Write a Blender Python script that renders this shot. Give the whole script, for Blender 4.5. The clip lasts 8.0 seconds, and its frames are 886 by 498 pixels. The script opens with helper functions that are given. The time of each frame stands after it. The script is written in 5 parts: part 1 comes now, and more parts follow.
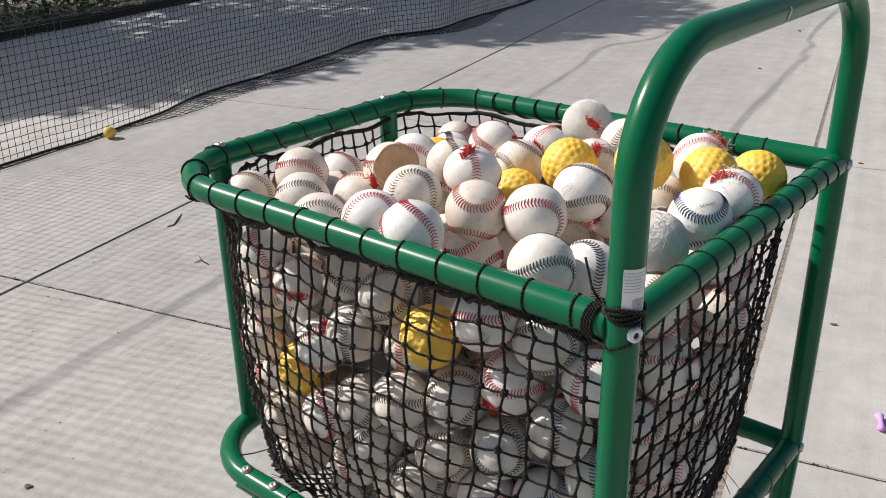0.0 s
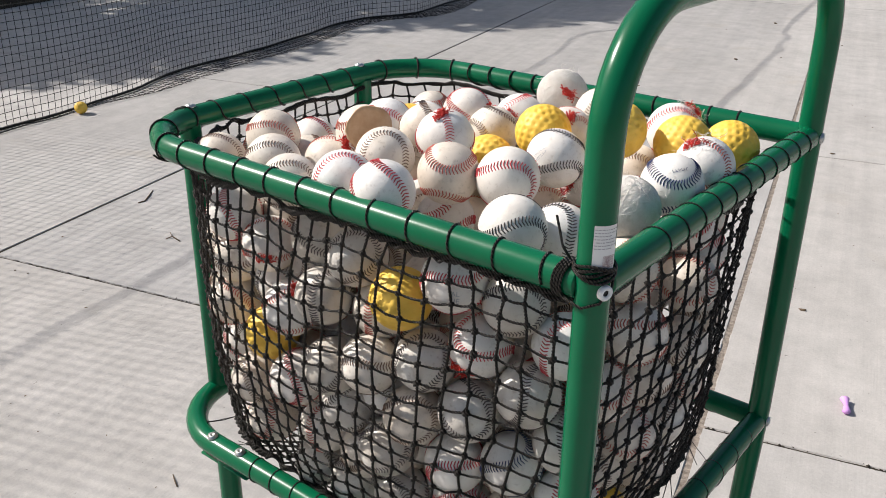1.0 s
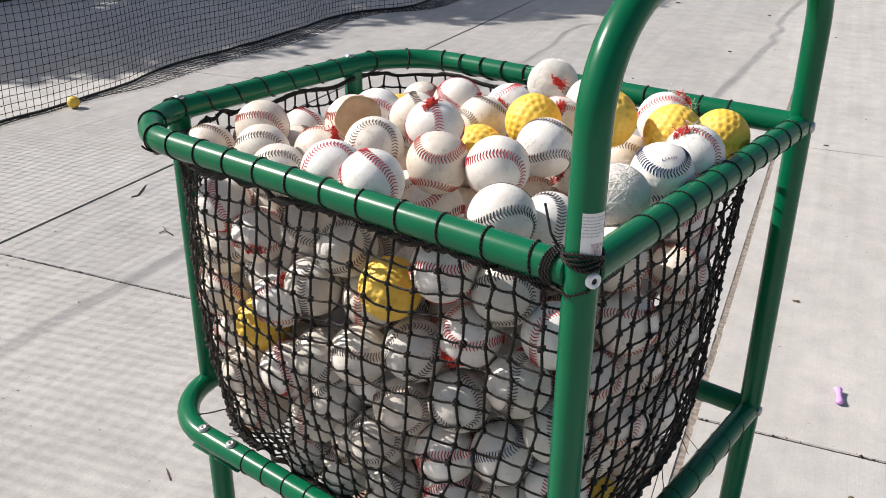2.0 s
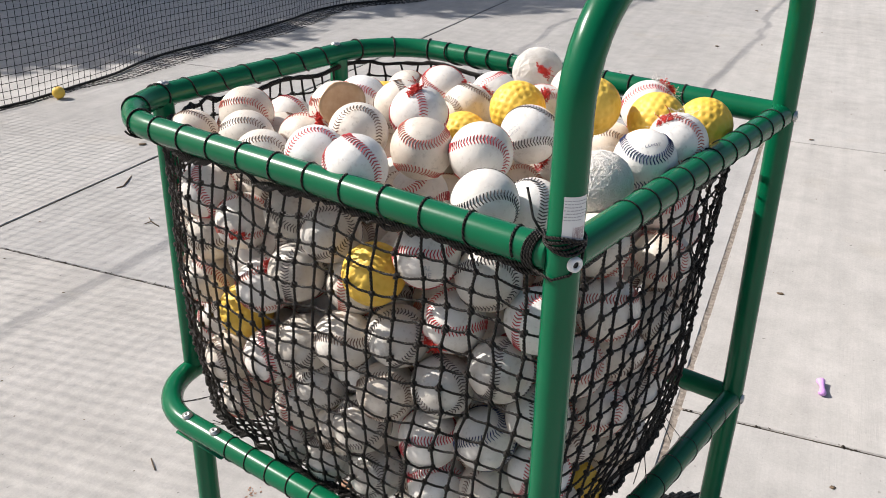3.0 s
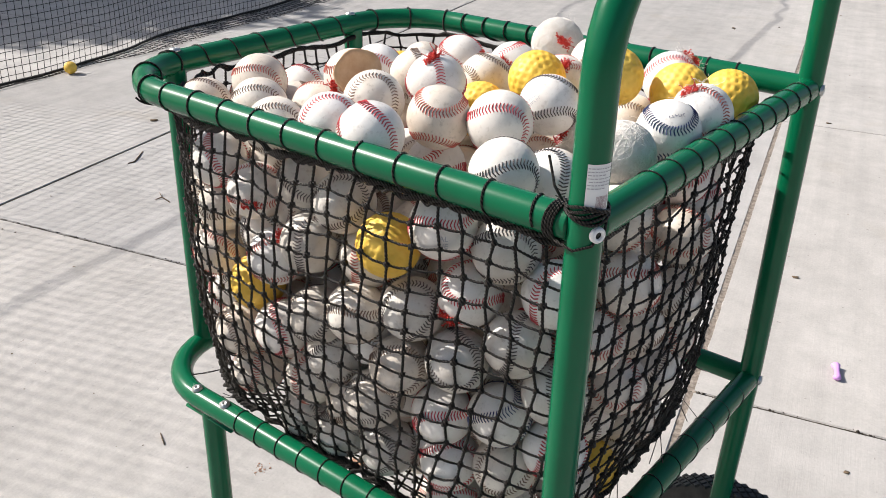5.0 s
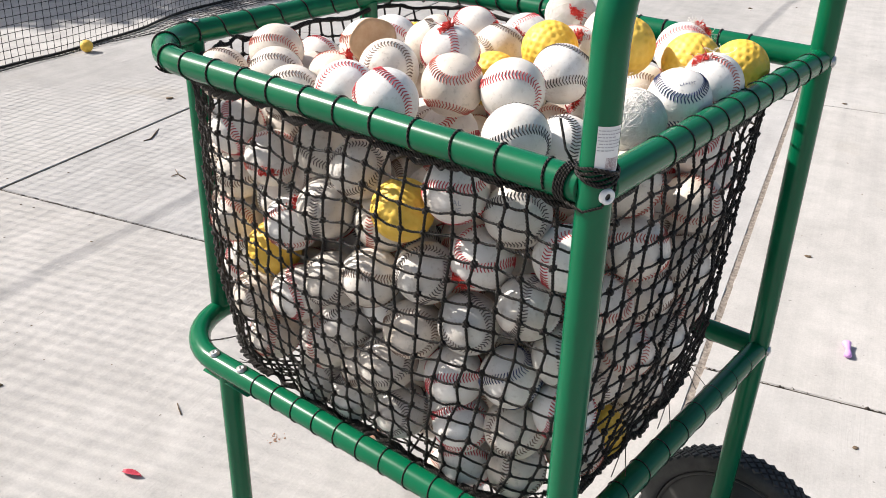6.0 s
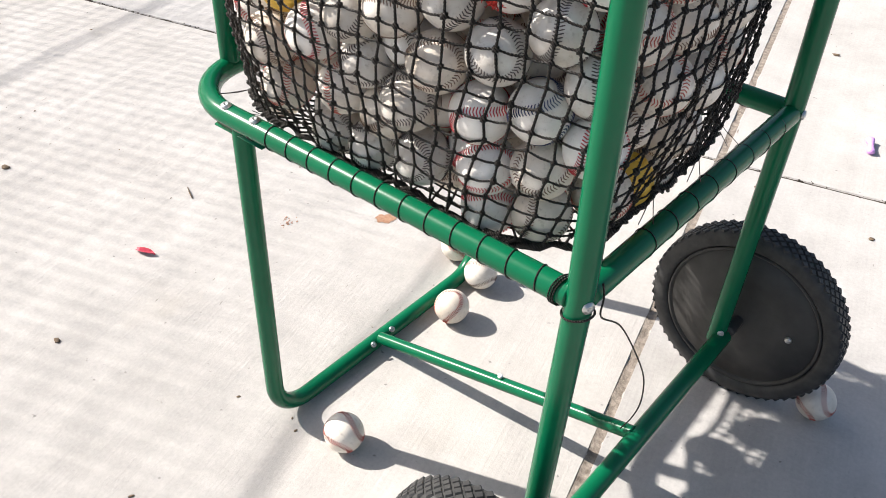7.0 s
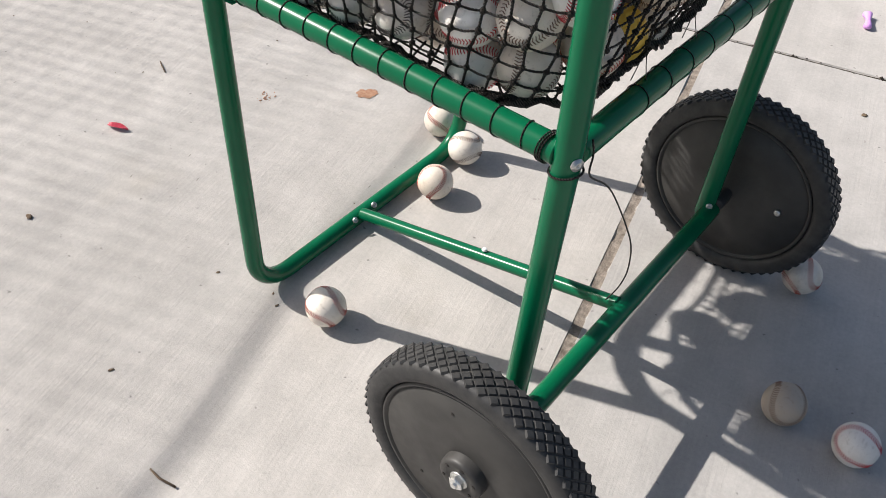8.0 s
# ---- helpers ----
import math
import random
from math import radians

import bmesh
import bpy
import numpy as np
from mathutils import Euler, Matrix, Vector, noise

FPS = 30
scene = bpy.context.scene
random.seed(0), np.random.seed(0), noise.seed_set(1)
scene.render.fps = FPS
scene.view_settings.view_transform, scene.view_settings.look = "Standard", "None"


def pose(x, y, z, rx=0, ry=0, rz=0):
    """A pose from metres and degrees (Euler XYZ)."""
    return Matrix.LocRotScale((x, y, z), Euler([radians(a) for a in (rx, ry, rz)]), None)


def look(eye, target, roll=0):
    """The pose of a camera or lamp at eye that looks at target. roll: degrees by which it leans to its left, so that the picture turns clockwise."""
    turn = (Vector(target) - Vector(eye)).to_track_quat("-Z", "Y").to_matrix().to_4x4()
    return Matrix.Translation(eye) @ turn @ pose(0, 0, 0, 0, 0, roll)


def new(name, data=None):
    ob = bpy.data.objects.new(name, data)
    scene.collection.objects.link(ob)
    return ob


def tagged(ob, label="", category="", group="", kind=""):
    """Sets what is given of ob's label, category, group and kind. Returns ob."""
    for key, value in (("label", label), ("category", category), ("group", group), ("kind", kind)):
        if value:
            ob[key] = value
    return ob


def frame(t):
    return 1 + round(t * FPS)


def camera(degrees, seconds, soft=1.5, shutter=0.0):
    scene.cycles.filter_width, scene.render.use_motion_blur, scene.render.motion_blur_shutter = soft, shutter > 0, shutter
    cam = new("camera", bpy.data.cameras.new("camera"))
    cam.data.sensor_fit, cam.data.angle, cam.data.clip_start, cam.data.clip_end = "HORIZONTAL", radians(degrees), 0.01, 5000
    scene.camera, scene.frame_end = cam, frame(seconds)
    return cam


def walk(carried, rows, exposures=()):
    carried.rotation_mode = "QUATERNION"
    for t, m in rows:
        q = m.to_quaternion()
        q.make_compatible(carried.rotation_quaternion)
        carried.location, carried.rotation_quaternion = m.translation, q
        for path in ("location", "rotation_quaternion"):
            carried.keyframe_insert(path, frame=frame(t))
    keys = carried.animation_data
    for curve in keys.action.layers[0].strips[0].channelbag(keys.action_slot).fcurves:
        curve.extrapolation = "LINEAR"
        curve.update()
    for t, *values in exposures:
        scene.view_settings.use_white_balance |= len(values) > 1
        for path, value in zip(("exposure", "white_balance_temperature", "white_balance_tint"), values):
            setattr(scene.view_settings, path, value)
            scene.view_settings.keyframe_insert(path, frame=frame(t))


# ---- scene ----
cam = camera(52.9, 8.0, soft=0.85)
PATH = [
    (0, (0.3197, -0.6476, 1.5005), (-0.8584, 0.7608, 0.7079), -1.12),
    (0.5, (0.3208, -0.6609, 1.4758), (-0.8428, 0.751, 0.6681), 0.12),
    (1, (0.3252, -0.6479, 1.4693), (-0.8023, 0.7877, 0.652), 0.59),
    (1.5, (0.3204, -0.6416, 1.4667), (-0.7954, 0.7978, 0.6403), 0.6),
    (2, (0.3301, -0.6426, 1.4631), (-0.7864, 0.7949, 0.6343), 0.48),
    (2.2, (0.3382, -0.6431, 1.4603), (-0.7699, 0.7991, 0.6285), 0.57),
    (3.3, (0.3363, -0.6442, 1.4508), (-0.754, 0.8065, 0.6101), 1.08),
    (3.5, (0.3342, -0.6449, 1.4479), (-0.7575, 0.8053, 0.6083), 1.23),
    (4, (0.3297, -0.636, 1.4503), (-0.7616, 0.8129, 0.6077), 1.38),
    (4.5, (0.3196, -0.6317, 1.4423), (-0.7681, 0.8109, 0.5846), 1.61),
    (4.7, (0.3196, -0.6309, 1.439), (-0.7716, 0.8046, 0.5737), 1.59),
    (5.8, (0.3376, -0.6551, 1.4235), (-0.7752, 0.7399, 0.5206), 1.16),
    (6, (0.3395, -0.656, 1.4247), (-0.7703, 0.736, 0.5133), 1.38),
    (6.2, (0.3412, -0.6601, 1.4225), (-0.7656, 0.7241, 0.4958), 1.56),
    (6.5, (0.3339, -0.6628, 1.4024), (-0.7564, 0.6814, 0.4003), 1.51),
    (6.8, (0.3322, -0.6747, 1.3624), (-0.7037, 0.6014, 0.2228), 1.72),
    (7, (0.3317, -0.6772, 1.306), (-0.6489, 0.5526, 0.0706), 2.14),
    (7.2, (0.3312, -0.6731, 1.2724), (-0.5908, 0.5207, -0.041), 2.88),
    (7.5, (0.3333, -0.6724, 1.255), (-0.5237, 0.4908, -0.1279), 4.06),
    (7.8, (0.3313, -0.6696, 1.249), (-0.5027, 0.4714, -0.1661), 4.14),
    (8, (0.331, -0.669, 1.2471), (-0.5188, 0.4653, -0.164), 3.22),
]
walk(cam, [(t, look(eye, target, roll)) for t, eye, target, roll in PATH],
     [(0, 0.25), (1, 0.36), (2, 0.46), (3.5, 0.5), (4.5, 0.52), (6, 0.74), (6.5, 0.94), (6.8, 1.12), (7, 1.0), (7.5, 0.46), (8, 0.52)])


# ---- light ----
SUN_EL, SHADOW_AZ = radians(40.0), radians(20.5)
to_sun = Vector((-math.cos(SHADOW_AZ) * math.cos(SUN_EL), -math.sin(SHADOW_AZ) * math.cos(SUN_EL), math.sin(SUN_EL)))
world = bpy.data.worlds.new("sky")
scene.world = world
world.use_nodes = True
wn = world.node_tree.nodes
sky = wn.new("ShaderNodeTexSky")
sky.sky_type, sky.sun_disc, sky.sun_elevation = "NISHITA", False, SUN_EL
sky.dust_density, sky.ozone_density = 2.6, 0.5
sky.sun_rotation = math.atan2(to_sun.x, to_sun.y)
world.node_tree.links.new(sky.outputs[0], wn["Background"].inputs[0])
wn["Background"].inputs[1].default_value = 0.079
sun = new("sun", bpy.data.lights.new("sun", "SUN"))
sun.data.energy, sun.data.angle, sun.data.color = 4.48, radians(0.53), (1.0, 0.953, 0.905)
sun.matrix_world = look(to_sun * 30, (0, 0, 0))


# ---- materials ----
def material(name, colour, rough=0.5, metal=0.0, spec=0.5):
    m = bpy.data.materials.new(name)
    m.use_nodes = True
    b = m.node_tree.nodes["Principled BSDF"]
    b.inputs["Base Color"].default_value = (*colour, 1)
    b.inputs["Roughness"].default_value, b.inputs["Metallic"].default_value = rough, metal
    b.inputs["Specular IOR Level"].default_value = spec
    return m


class Nodes:
    """Short hand for wiring a node material."""

    def __init__(self, m):
        self.t, self.b = m.node_tree, m.node_tree.nodes["Principled BSDF"]
        self.co = self.add("ShaderNodeTexCoord").outputs["Object"]

    def add(self, kind, **values):
        n = self.t.nodes.new(kind)
        for key, v in values.items():
            n.inputs[key.replace("_", " ")].default_value = v
        return n

    def link(self, a, b):
        self.t.links.new(a, b)

    def noise(self, scale, detail=4.0, rough=0.55, co=None):
        n = self.add("ShaderNodeTexNoise", Scale=scale, Detail=detail, Roughness=rough)
        self.link(co or self.co, n.inputs["Vector"])
        return n.outputs["Fac"]

    def ramp(self, fac, stops):
        n = self.add("ShaderNodeValToRGB")
        e = n.color_ramp.elements
        while len(e) < len(stops):
            e.new(0.5)
        for el, (p, c) in zip(e, stops):
            el.position, el.color = p, (*c, 1) if len(c) == 3 else c
        self.link(fac, n.inputs[0])
        return n.outputs[0]

    def mix(self, fac, a, b, mode="MIX"):
        n = self.t.nodes.new("ShaderNodeMix")
        n.data_type, n.blend_type = "RGBA", mode
        for i, v in ((0, fac), (6, a), (7, b)):
            if isinstance(v, bpy.types.NodeSocket):
                self.link(v, n.inputs[i])
            else:
                n.inputs[i].default_value = v if i == 0 else (*v, 1)
        return n.outputs[2]

    def bump(self, height, strength=0.3, distance=0.001, normal=None):
        n = self.add("ShaderNodeBump", Strength=strength, Distance=distance)
        self.link(height, n.inputs["Height"])
        if normal is not None:
            self.link(normal, n.inputs["Normal"])
        self.link(n.outputs[0], self.b.inputs["Normal"])
        return n.outputs[0]

    def colour(self, c):
        self.link(c, self.b.inputs["Base Color"])

    def rough(self, fac, lo, hi):
        n = self.add("ShaderNodeMapRange", To_Min=lo, To_Max=hi)
        self.link(fac, n.inputs[0])
        self.link(n.outputs[0], self.b.inputs["Roughness"])

    def random(self):
        return self.add("ShaderNodeObjectInfo").outputs["Random"]


def grey(v):
    return (v, v, v)


def green_paint():
    m = material("green_powder_coat", (0.003, 0.115, 0.055), 0.25, 0, 0.26)
    k = Nodes(m)
    n = k.noise(9, 5)
    k.colour(k.ramp(n, [(0.3, (0.0008, 0.100, 0.042)), (0.75, (0.0013, 0.124, 0.053))]))
    k.rough(k.noise(35, 4), 0.20, 0.29)
    k.bump(k.noise(420, 2), 0.06, 0.0006)
    m.node_tree.nodes["Principled BSDF"].inputs["Coat Weight"].default_value = 0.03
    m.node_tree.nodes["Principled BSDF"].inputs["Coat Roughness"].default_value = 0.3
    return m


def concrete():
    m = material("brushed_concrete", (0.5, 0.49, 0.47), 0.9, 0, 0.25)
    k = Nodes(m)
    k.co = k.add("ShaderNodeNewGeometry").outputs["Position"]
    big = k.ramp(k.noise(0.9, 6), [(0.3, (0.455, 0.44, 0.42)), (0.7, (0.535, 0.52, 0.5))])
    mid = k.ramp(k.noise(7, 6, 0.7), [(0.3, grey(0.82)), (0.65, grey(1.02))])
    fine = k.ramp(k.noise(120, 4, 0.75), [(0.25, grey(0.87)), (0.7, grey(1.05))])
    c = k.mix(1.0, k.mix(1.0, big, mid, "MULTIPLY"), fine, "MULTIPLY")
    pits = k.ramp(k.noise(55, 3, 0.8), [(0.25, grey(0.55)), (0.33, grey(1.0))])
    c = k.mix(0.6, c, k.mix(1.0, c, pits, "MULTIPLY"))
    blot = k.ramp(k.noise(2.3, 3), [(0.62, grey(0.0)), (0.74, grey(1.0))])
    c = k.mix(k.mix(1.0, blot, grey(0.36), "MULTIPLY"), c, (0.40, 0.36, 0.30))
    tint = k.ramp(k.random(), [(0.0, (0.95, 0.95, 0.955)), (1.0, (1.03, 1.01, 0.985))])
    w = k.add("ShaderNodeMapping")
    k.link(k.co, w.inputs[0])
    w.vector_type = "TEXTURE"
    w.inputs["Rotation"].default_value[2] = radians(14.4)
    w.inputs["Scale"].default_value = (1 / 170, 1 / 6, 1.0)
    brush = k.noise(1.0, 3, 0.55, w.outputs[0])
    w2 = k.add("ShaderNodeMapping")
    k.link(k.co, w2.inputs[0])
    w2.vector_type = "TEXTURE"
    w2.inputs["Rotation"].default_value[2] = radians(14.4)
    w2.inputs["Scale"].default_value = (1 / 12, 1 / 0.4, 1.0)
    streak = k.ramp(k.noise(1.0, 4, 0.6, w2.outputs[0]), [(0.3, (0.905, 0.90, 0.90)), (0.7, (1.035, 1.025, 1.02))])
    fur = k.ramp(brush, [(0.25, grey(0.965)), (0.7, grey(1.015))])
    c = k.mix(1.0, k.mix(1.0, c, streak, "MULTIPLY"), fur, "MULTIPLY")
    flecks = k.ramp(k.noise(34, 2, 0.9), [(0.70, grey(1.0)), (0.76, grey(0.5))])
    c = k.mix(1.0, c, flecks, "MULTIPLY")
    w3 = k.add("ShaderNodeMapping")
    k.link(k.co, w3.inputs[0])
    w3.vector_type = "TEXTURE"
    w3.inputs["Rotation"].default_value[2] = radians(14.4)
    w3.inputs["Scale"].default_value = (1 / 75, 1 / 22, 1.0)
    scars = k.ramp(k.noise(1.0, 2, 0.8, w3.outputs[0]), [(0.69, grey(0)), (0.75, grey(0.7))])
    zone = k.ramp(k.noise(1.1, 2), [(0.5, grey(0)), (0.62, grey(1))])
    c = k.mix(k.mix(1.0, scars, zone, "MULTIPLY"), c, (0.17, 0.155, 0.14))
    k.colour(k.mix(1.0, c, tint, "MULTIPLY"))
    n1 = k.bump(brush, 0.32, 0.002)
    k.bump(k.noise(230, 3, 0.7), 0.35, 0.001, n1)
    return m


def leather(name, clean, worn, soil=0.65):
    m = material(name, clean, 0.42, 0, 0.4)
    k = Nodes(m)
    base = k.mix(k.random(), clean, worn)
    w = k.add("ShaderNodeVectorMath")
    w.operation = "ADD"
    k.link(k.co, w.inputs[0])
    k.link(k.add("ShaderNodeObjectInfo").outputs["Location"], w.inputs[1])
    dirt = k.ramp(k.noise(26, 5, 0.6, w.outputs[0]), [(0.42, grey(0)), (0.74, grey(soil))])
    c = k.mix(dirt, base, (0.46, 0.36, 0.26))
    scuff = k.ramp(k.noise(150, 4, 0.7, w.outputs[0]), [(0.55, grey(0)), (0.70, grey(soil * 0.9))])
    c = k.mix(scuff, c, (0.33, 0.27, 0.21))
    k.colour(c)
    k.rough(k.noise(40, 3, 0.5, w.outputs[0]), 0.22, 0.5)
    n1 = k.bump(k.noise(330, 4, 0.65, w.outputs[0]), 0.35, 0.0006)
    k.bump(k.noise(70, 4, 0.6, w.outputs[0]), 0.32, 0.002, n1)
    return m


def mottled(name, a, b, scale, rough=0.6, bump=0.2, bscale=None, spec=0.4, metal=0.0, dist=0.001):
    m = material(name, a, rough, metal, spec)
    k = Nodes(m)
    k.colour(k.ramp(k.noise(scale, 5, 0.6), [(0.32, a), (0.7, b)]))
    k.rough(k.noise(scale * 2.3, 3), max(rough - 0.12, 0.05), min(rough + 0.14, 1))
    k.bump(k.noise(bscale or scale * 8, 3, 0.6), bump, dist)
    return m


def twisted_cord():
    """Black tarred cord: the strands' lay shows as fine slanting ridges, coloured paler for sun on them."""
    m = material("tarred_black_cord", (0.008, 0.006, 0.005), 0.5, 0, 0.35)
    k = Nodes(m)
    w = k.add("ShaderNodeTexWave", Scale=130.0, Distortion=1.5, Detail=2.0)
    w.bands_direction = "DIAGONAL"
    k.link(k.co, w.inputs["Vector"])
    # ridges paler, grooves darker: sun on the strands put into the colour
    c = k.ramp(w.outputs["Fac"], [(0.25, (0.006, 0.0044, 0.0036)), (0.95, (0.030, 0.023, 0.018))])
    k.colour(k.mix(k.ramp(k.noise(260, 3), [(0.35, grey(0)), (0.65, grey(0.8))]), c, (0.012, 0.009, 0.0072)))
    n1 = k.bump(w.outputs["Fac"], 0.9, 0.002)
    k.bump(k.noise(900, 2), 0.4, 0.001, n1)
    return m


GREEN = green_paint()
CONCRETE = concrete()
SOIL = mottled("joint_dirt", (0.13, 0.105, 0.085), (0.36, 0.31, 0.26), 60, 0.95, 0.8, 160, 0.2, 0, 0.004)
GRAVEL = mottled("grit", (0.25, 0.2, 0.15), (0.55, 0.48, 0.4), 300, 0.9, 0.4)
LEATHER = leather("ball_leather", (0.86, 0.84, 0.805), (0.80, 0.75, 0.69), 0.32)
# greyer leather: dirt plus the long side's shade, put into the colour
GRUBBY_SHADED_LEATHER = leather("grubby_shaded_ball_leather", (0.71, 0.68, 0.635), (0.60, 0.56, 0.50), 0.55)
# beige of worn balls, which also darkens end-side balls for their shade
WORN_SHADE_LEATHER = leather("worn_shade_ball_leather", (0.81, 0.75, 0.67), (0.73, 0.645, 0.55), 0.5)
SOILED_LEATHER = leather("soiled_ball_leather", (0.45, 0.39, 0.33), (0.40, 0.34, 0.28), 0.8)
HIDE = mottled("raw_hide", (0.50, 0.30, 0.16), (0.62, 0.42, 0.26), 60, 0.8, 0.4)
RED = mottled("red_thread", (0.46, 0.04, 0.055), (0.60, 0.12, 0.12), 200, 0.6, 0.2, None, 0.12)
DULL_RED = mottled("faded_red_thread", (0.42, 0.09, 0.075), (0.54, 0.20, 0.15), 200, 0.7, 0.2, None, 0.12)
BROWN = mottled("dirty_thread", (0.17, 0.11, 0.085), (0.30, 0.21, 0.165), 200, 0.7, 0.2, None, 0.12)
BLACK_THREAD = mottled("black_thread", (0.085, 0.07, 0.068), (0.17, 0.14, 0.13), 200, 0.7, 0.2, None, 0.12)
NAVY = mottled("navy_thread", (0.02, 0.03, 0.09), (0.05, 0.06, 0.14), 200, 0.6, 0.2, None, 0.12)
TUFT = mottled("red_yarn", (0.55, 0.025, 0.02), (0.68, 0.07, 0.05), 200, 0.7, 0.2)
YARN = mottled("raw_wool_yarn", (0.78, 0.74, 0.685), (0.88, 0.85, 0.81), 120, 0.9, 0.4, None, 0.12)
YELLOW = mottled("yellow_foam", (0.83, 0.51, 0.06), (0.90, 0.60, 0.11), 30, 0.5, 0.15, 260)
CORD = twisted_cord()
DIRT = mottled("dark_joint_dirt", (0.022, 0.018, 0.014), (0.085, 0.07, 0.055), 80, 0.95, 0.8, 200, 0.2, 0, 0.004)
BRIGHT_ZINC = mottled("bright_zinc", (0.70, 0.70, 0.68), (0.86, 0.86, 0.84), 120, 0.30, 0.2, None, 0.5, 0.9)
ZINC = mottled("zinc_plated_steel", (0.42, 0.43, 0.42), (0.62, 0.62, 0.60), 90, 0.38, 0.1, None, 0.5, 0.9)
RUBBER = mottled("tyre_rubber", (0.022, 0.022, 0.023), (0.05, 0.049, 0.047), 40, 0.54, 0.3, 300)
PLASTIC = mottled("black_plastic", (0.028, 0.027, 0.026), (0.05, 0.048, 0.045), 18, 0.5, 0.12, 200)
# pale colour that stands for a highlight on the handle
GLINT = mottled("painted_glint", (0.34, 0.42, 0.37), (0.52, 0.58, 0.53), 300, 0.6, 0.2)
PAPER = material("white_label", (0.78, 0.78, 0.77), 0.4)
INK = material("grey_print", (0.42, 0.41, 0.43), 0.6)
BAR_INK = material("reddish_print", (0.34, 0.22, 0.23), 0.6)
BARK = mottled("bark", (0.10, 0.075, 0.055), (0.2, 0.16, 0.12), 25, 0.9, 0.7)
LEAF = mottled("leaf", (0.035, 0.075, 0.018), (0.07, 0.13, 0.03), 3, 0.5, 0.1)
TWIG = mottled("dry_twig", (0.09, 0.06, 0.04), (0.22, 0.16, 0.1), 90, 0.9, 0.4)
PETAL = mottled("red_petal", (0.38, 0.02, 0.045), (0.60, 0.09, 0.12), 60, 0.5, 0.2)
LILAC = mottled("lilac_plastic", (0.58, 0.28, 0.66), (0.68, 0.38, 0.75), 30, 0.55, 0.1)
RUST = mottled("rust_stain", (0.30, 0.14, 0.08), (0.50, 0.31, 0.20), 130, 0.9, 0.5)
GROUND = mottled("bare_earth", (0.2, 0.17, 0.13), (0.3, 0.26, 0.2), 2, 0.95, 0.5, 30, 0.2)


# ---- mesh helpers ----
def mesh(name, bm, mat, smooth=True):
    me = bpy.data.meshes.new(name)
    bm.normal_update()
    bm.to_mesh(me)
    bm.free()
    me.materials.append(mat)
    if smooth:
        me.polygons.foreach_set("use_smooth", [True] * len(me.polygons))
    return me


def part(name, bm, mat, parent=None, label="", smooth=True):
    ob = new(name, bm if isinstance(bm, bpy.types.Mesh) else mesh(name, bm, mat, smooth))
    ob.parent = parent
    return tagged(ob, label)


def raw(verts, faces):
    me = bpy.data.meshes.new("raw")
    me.from_pydata(verts, [], faces)
    bm = bmesh.new()
    bm.from_mesh(me)
    bpy.data.meshes.remove(me)
    return bm


def frames_along(pts):
    """Tangent, side and up at every point of a line, carried along without twist."""
    pts = [Vector(p) for p in pts]
    n = len(pts)
    tans = [(pts[min(i + 1, n - 1)] - pts[max(i - 1, 0)]).normalized() for i in range(n)]
    ref = Vector((0, 0, 1)) if abs(tans[0].z) < 0.9 else Vector((1, 0, 0))
    side = tans[0].cross(ref).normalized()
    out = []
    for t in tans:
        side = (side - t * side.dot(t)).normalized()
        out.append((t, side, t.cross(side)))
    return pts, out


def sweep(lists, pts, r, sides=16, cap=True, closed=False):
    """Adds a round tube along a line to lists of verts and faces. r: one radius or one a point."""
    verts, faces = lists
    pts, fr = frames_along(pts)
    base, n = len(verts), len(pts)
    for i, (p, (t, s, u)) in enumerate(zip(pts, fr)):
        rr = r[i] if isinstance(r, (list, tuple)) else r
        for k in range(sides):
            a = 2 * math.pi * k / sides
            verts.append(tuple(p + s * (rr * math.cos(a)) + u * (rr * math.sin(a))))
    for i in range(n - (0 if closed else 1)):
        j = (i + 1) % n
        for k in range(sides):
            l = (k + 1) % sides
            faces.append((base + i * sides + k, base + i * sides + l, base + j * sides + l, base + j * sides + k))
    if cap and not closed:
        faces.append(tuple(base + k for k in range(sides))[::-1])
        faces.append(tuple(base + (n - 1) * sides + k for k in range(sides)))


def rounded(corners, radius, steps=10):
    """A line through corners whose inner corners are arcs."""
    c = [Vector(p) for p in corners]
    out = [c[0]]
    for a, b, d in zip(c, c[1:], c[2:]):
        u, v = (a - b).normalized(), (d - b).normalized()
        half = u.angle(v) / 2
        cut = radius / math.tan(half)
        centre = b + (u + v).normalized() * (radius / math.sin(half))
        p, q = b + u * cut - centre, b + v * cut - centre
        full = p.angle(q)
        for i in range(steps + 1):
            f = i / steps
            out.append(centre + (p * math.sin((1 - f) * full) + q * math.sin(f * full)) / math.sin(full))
    out.append(c[-1])
    return out


def tube(corners, r, radius=0.0, sides=24):
    """A round tube; rings set close to its ends keep its shading true along the straights."""
    line = [Vector(p) for p in (rounded(corners, radius) if radius else corners)]
    a, b = (line[1] - line[0]).normalized() * 0.0015, (line[-2] - line[-1]).normalized() * 0.0015
    line = [line[0], line[0] + a, line[0] + a * 2] + line[1:-1] + [line[-1] + b * 2, line[-1] + b, line[-1]]
    lists = ([], [])
    sweep(lists, line, r, sides)
    return raw(*lists)


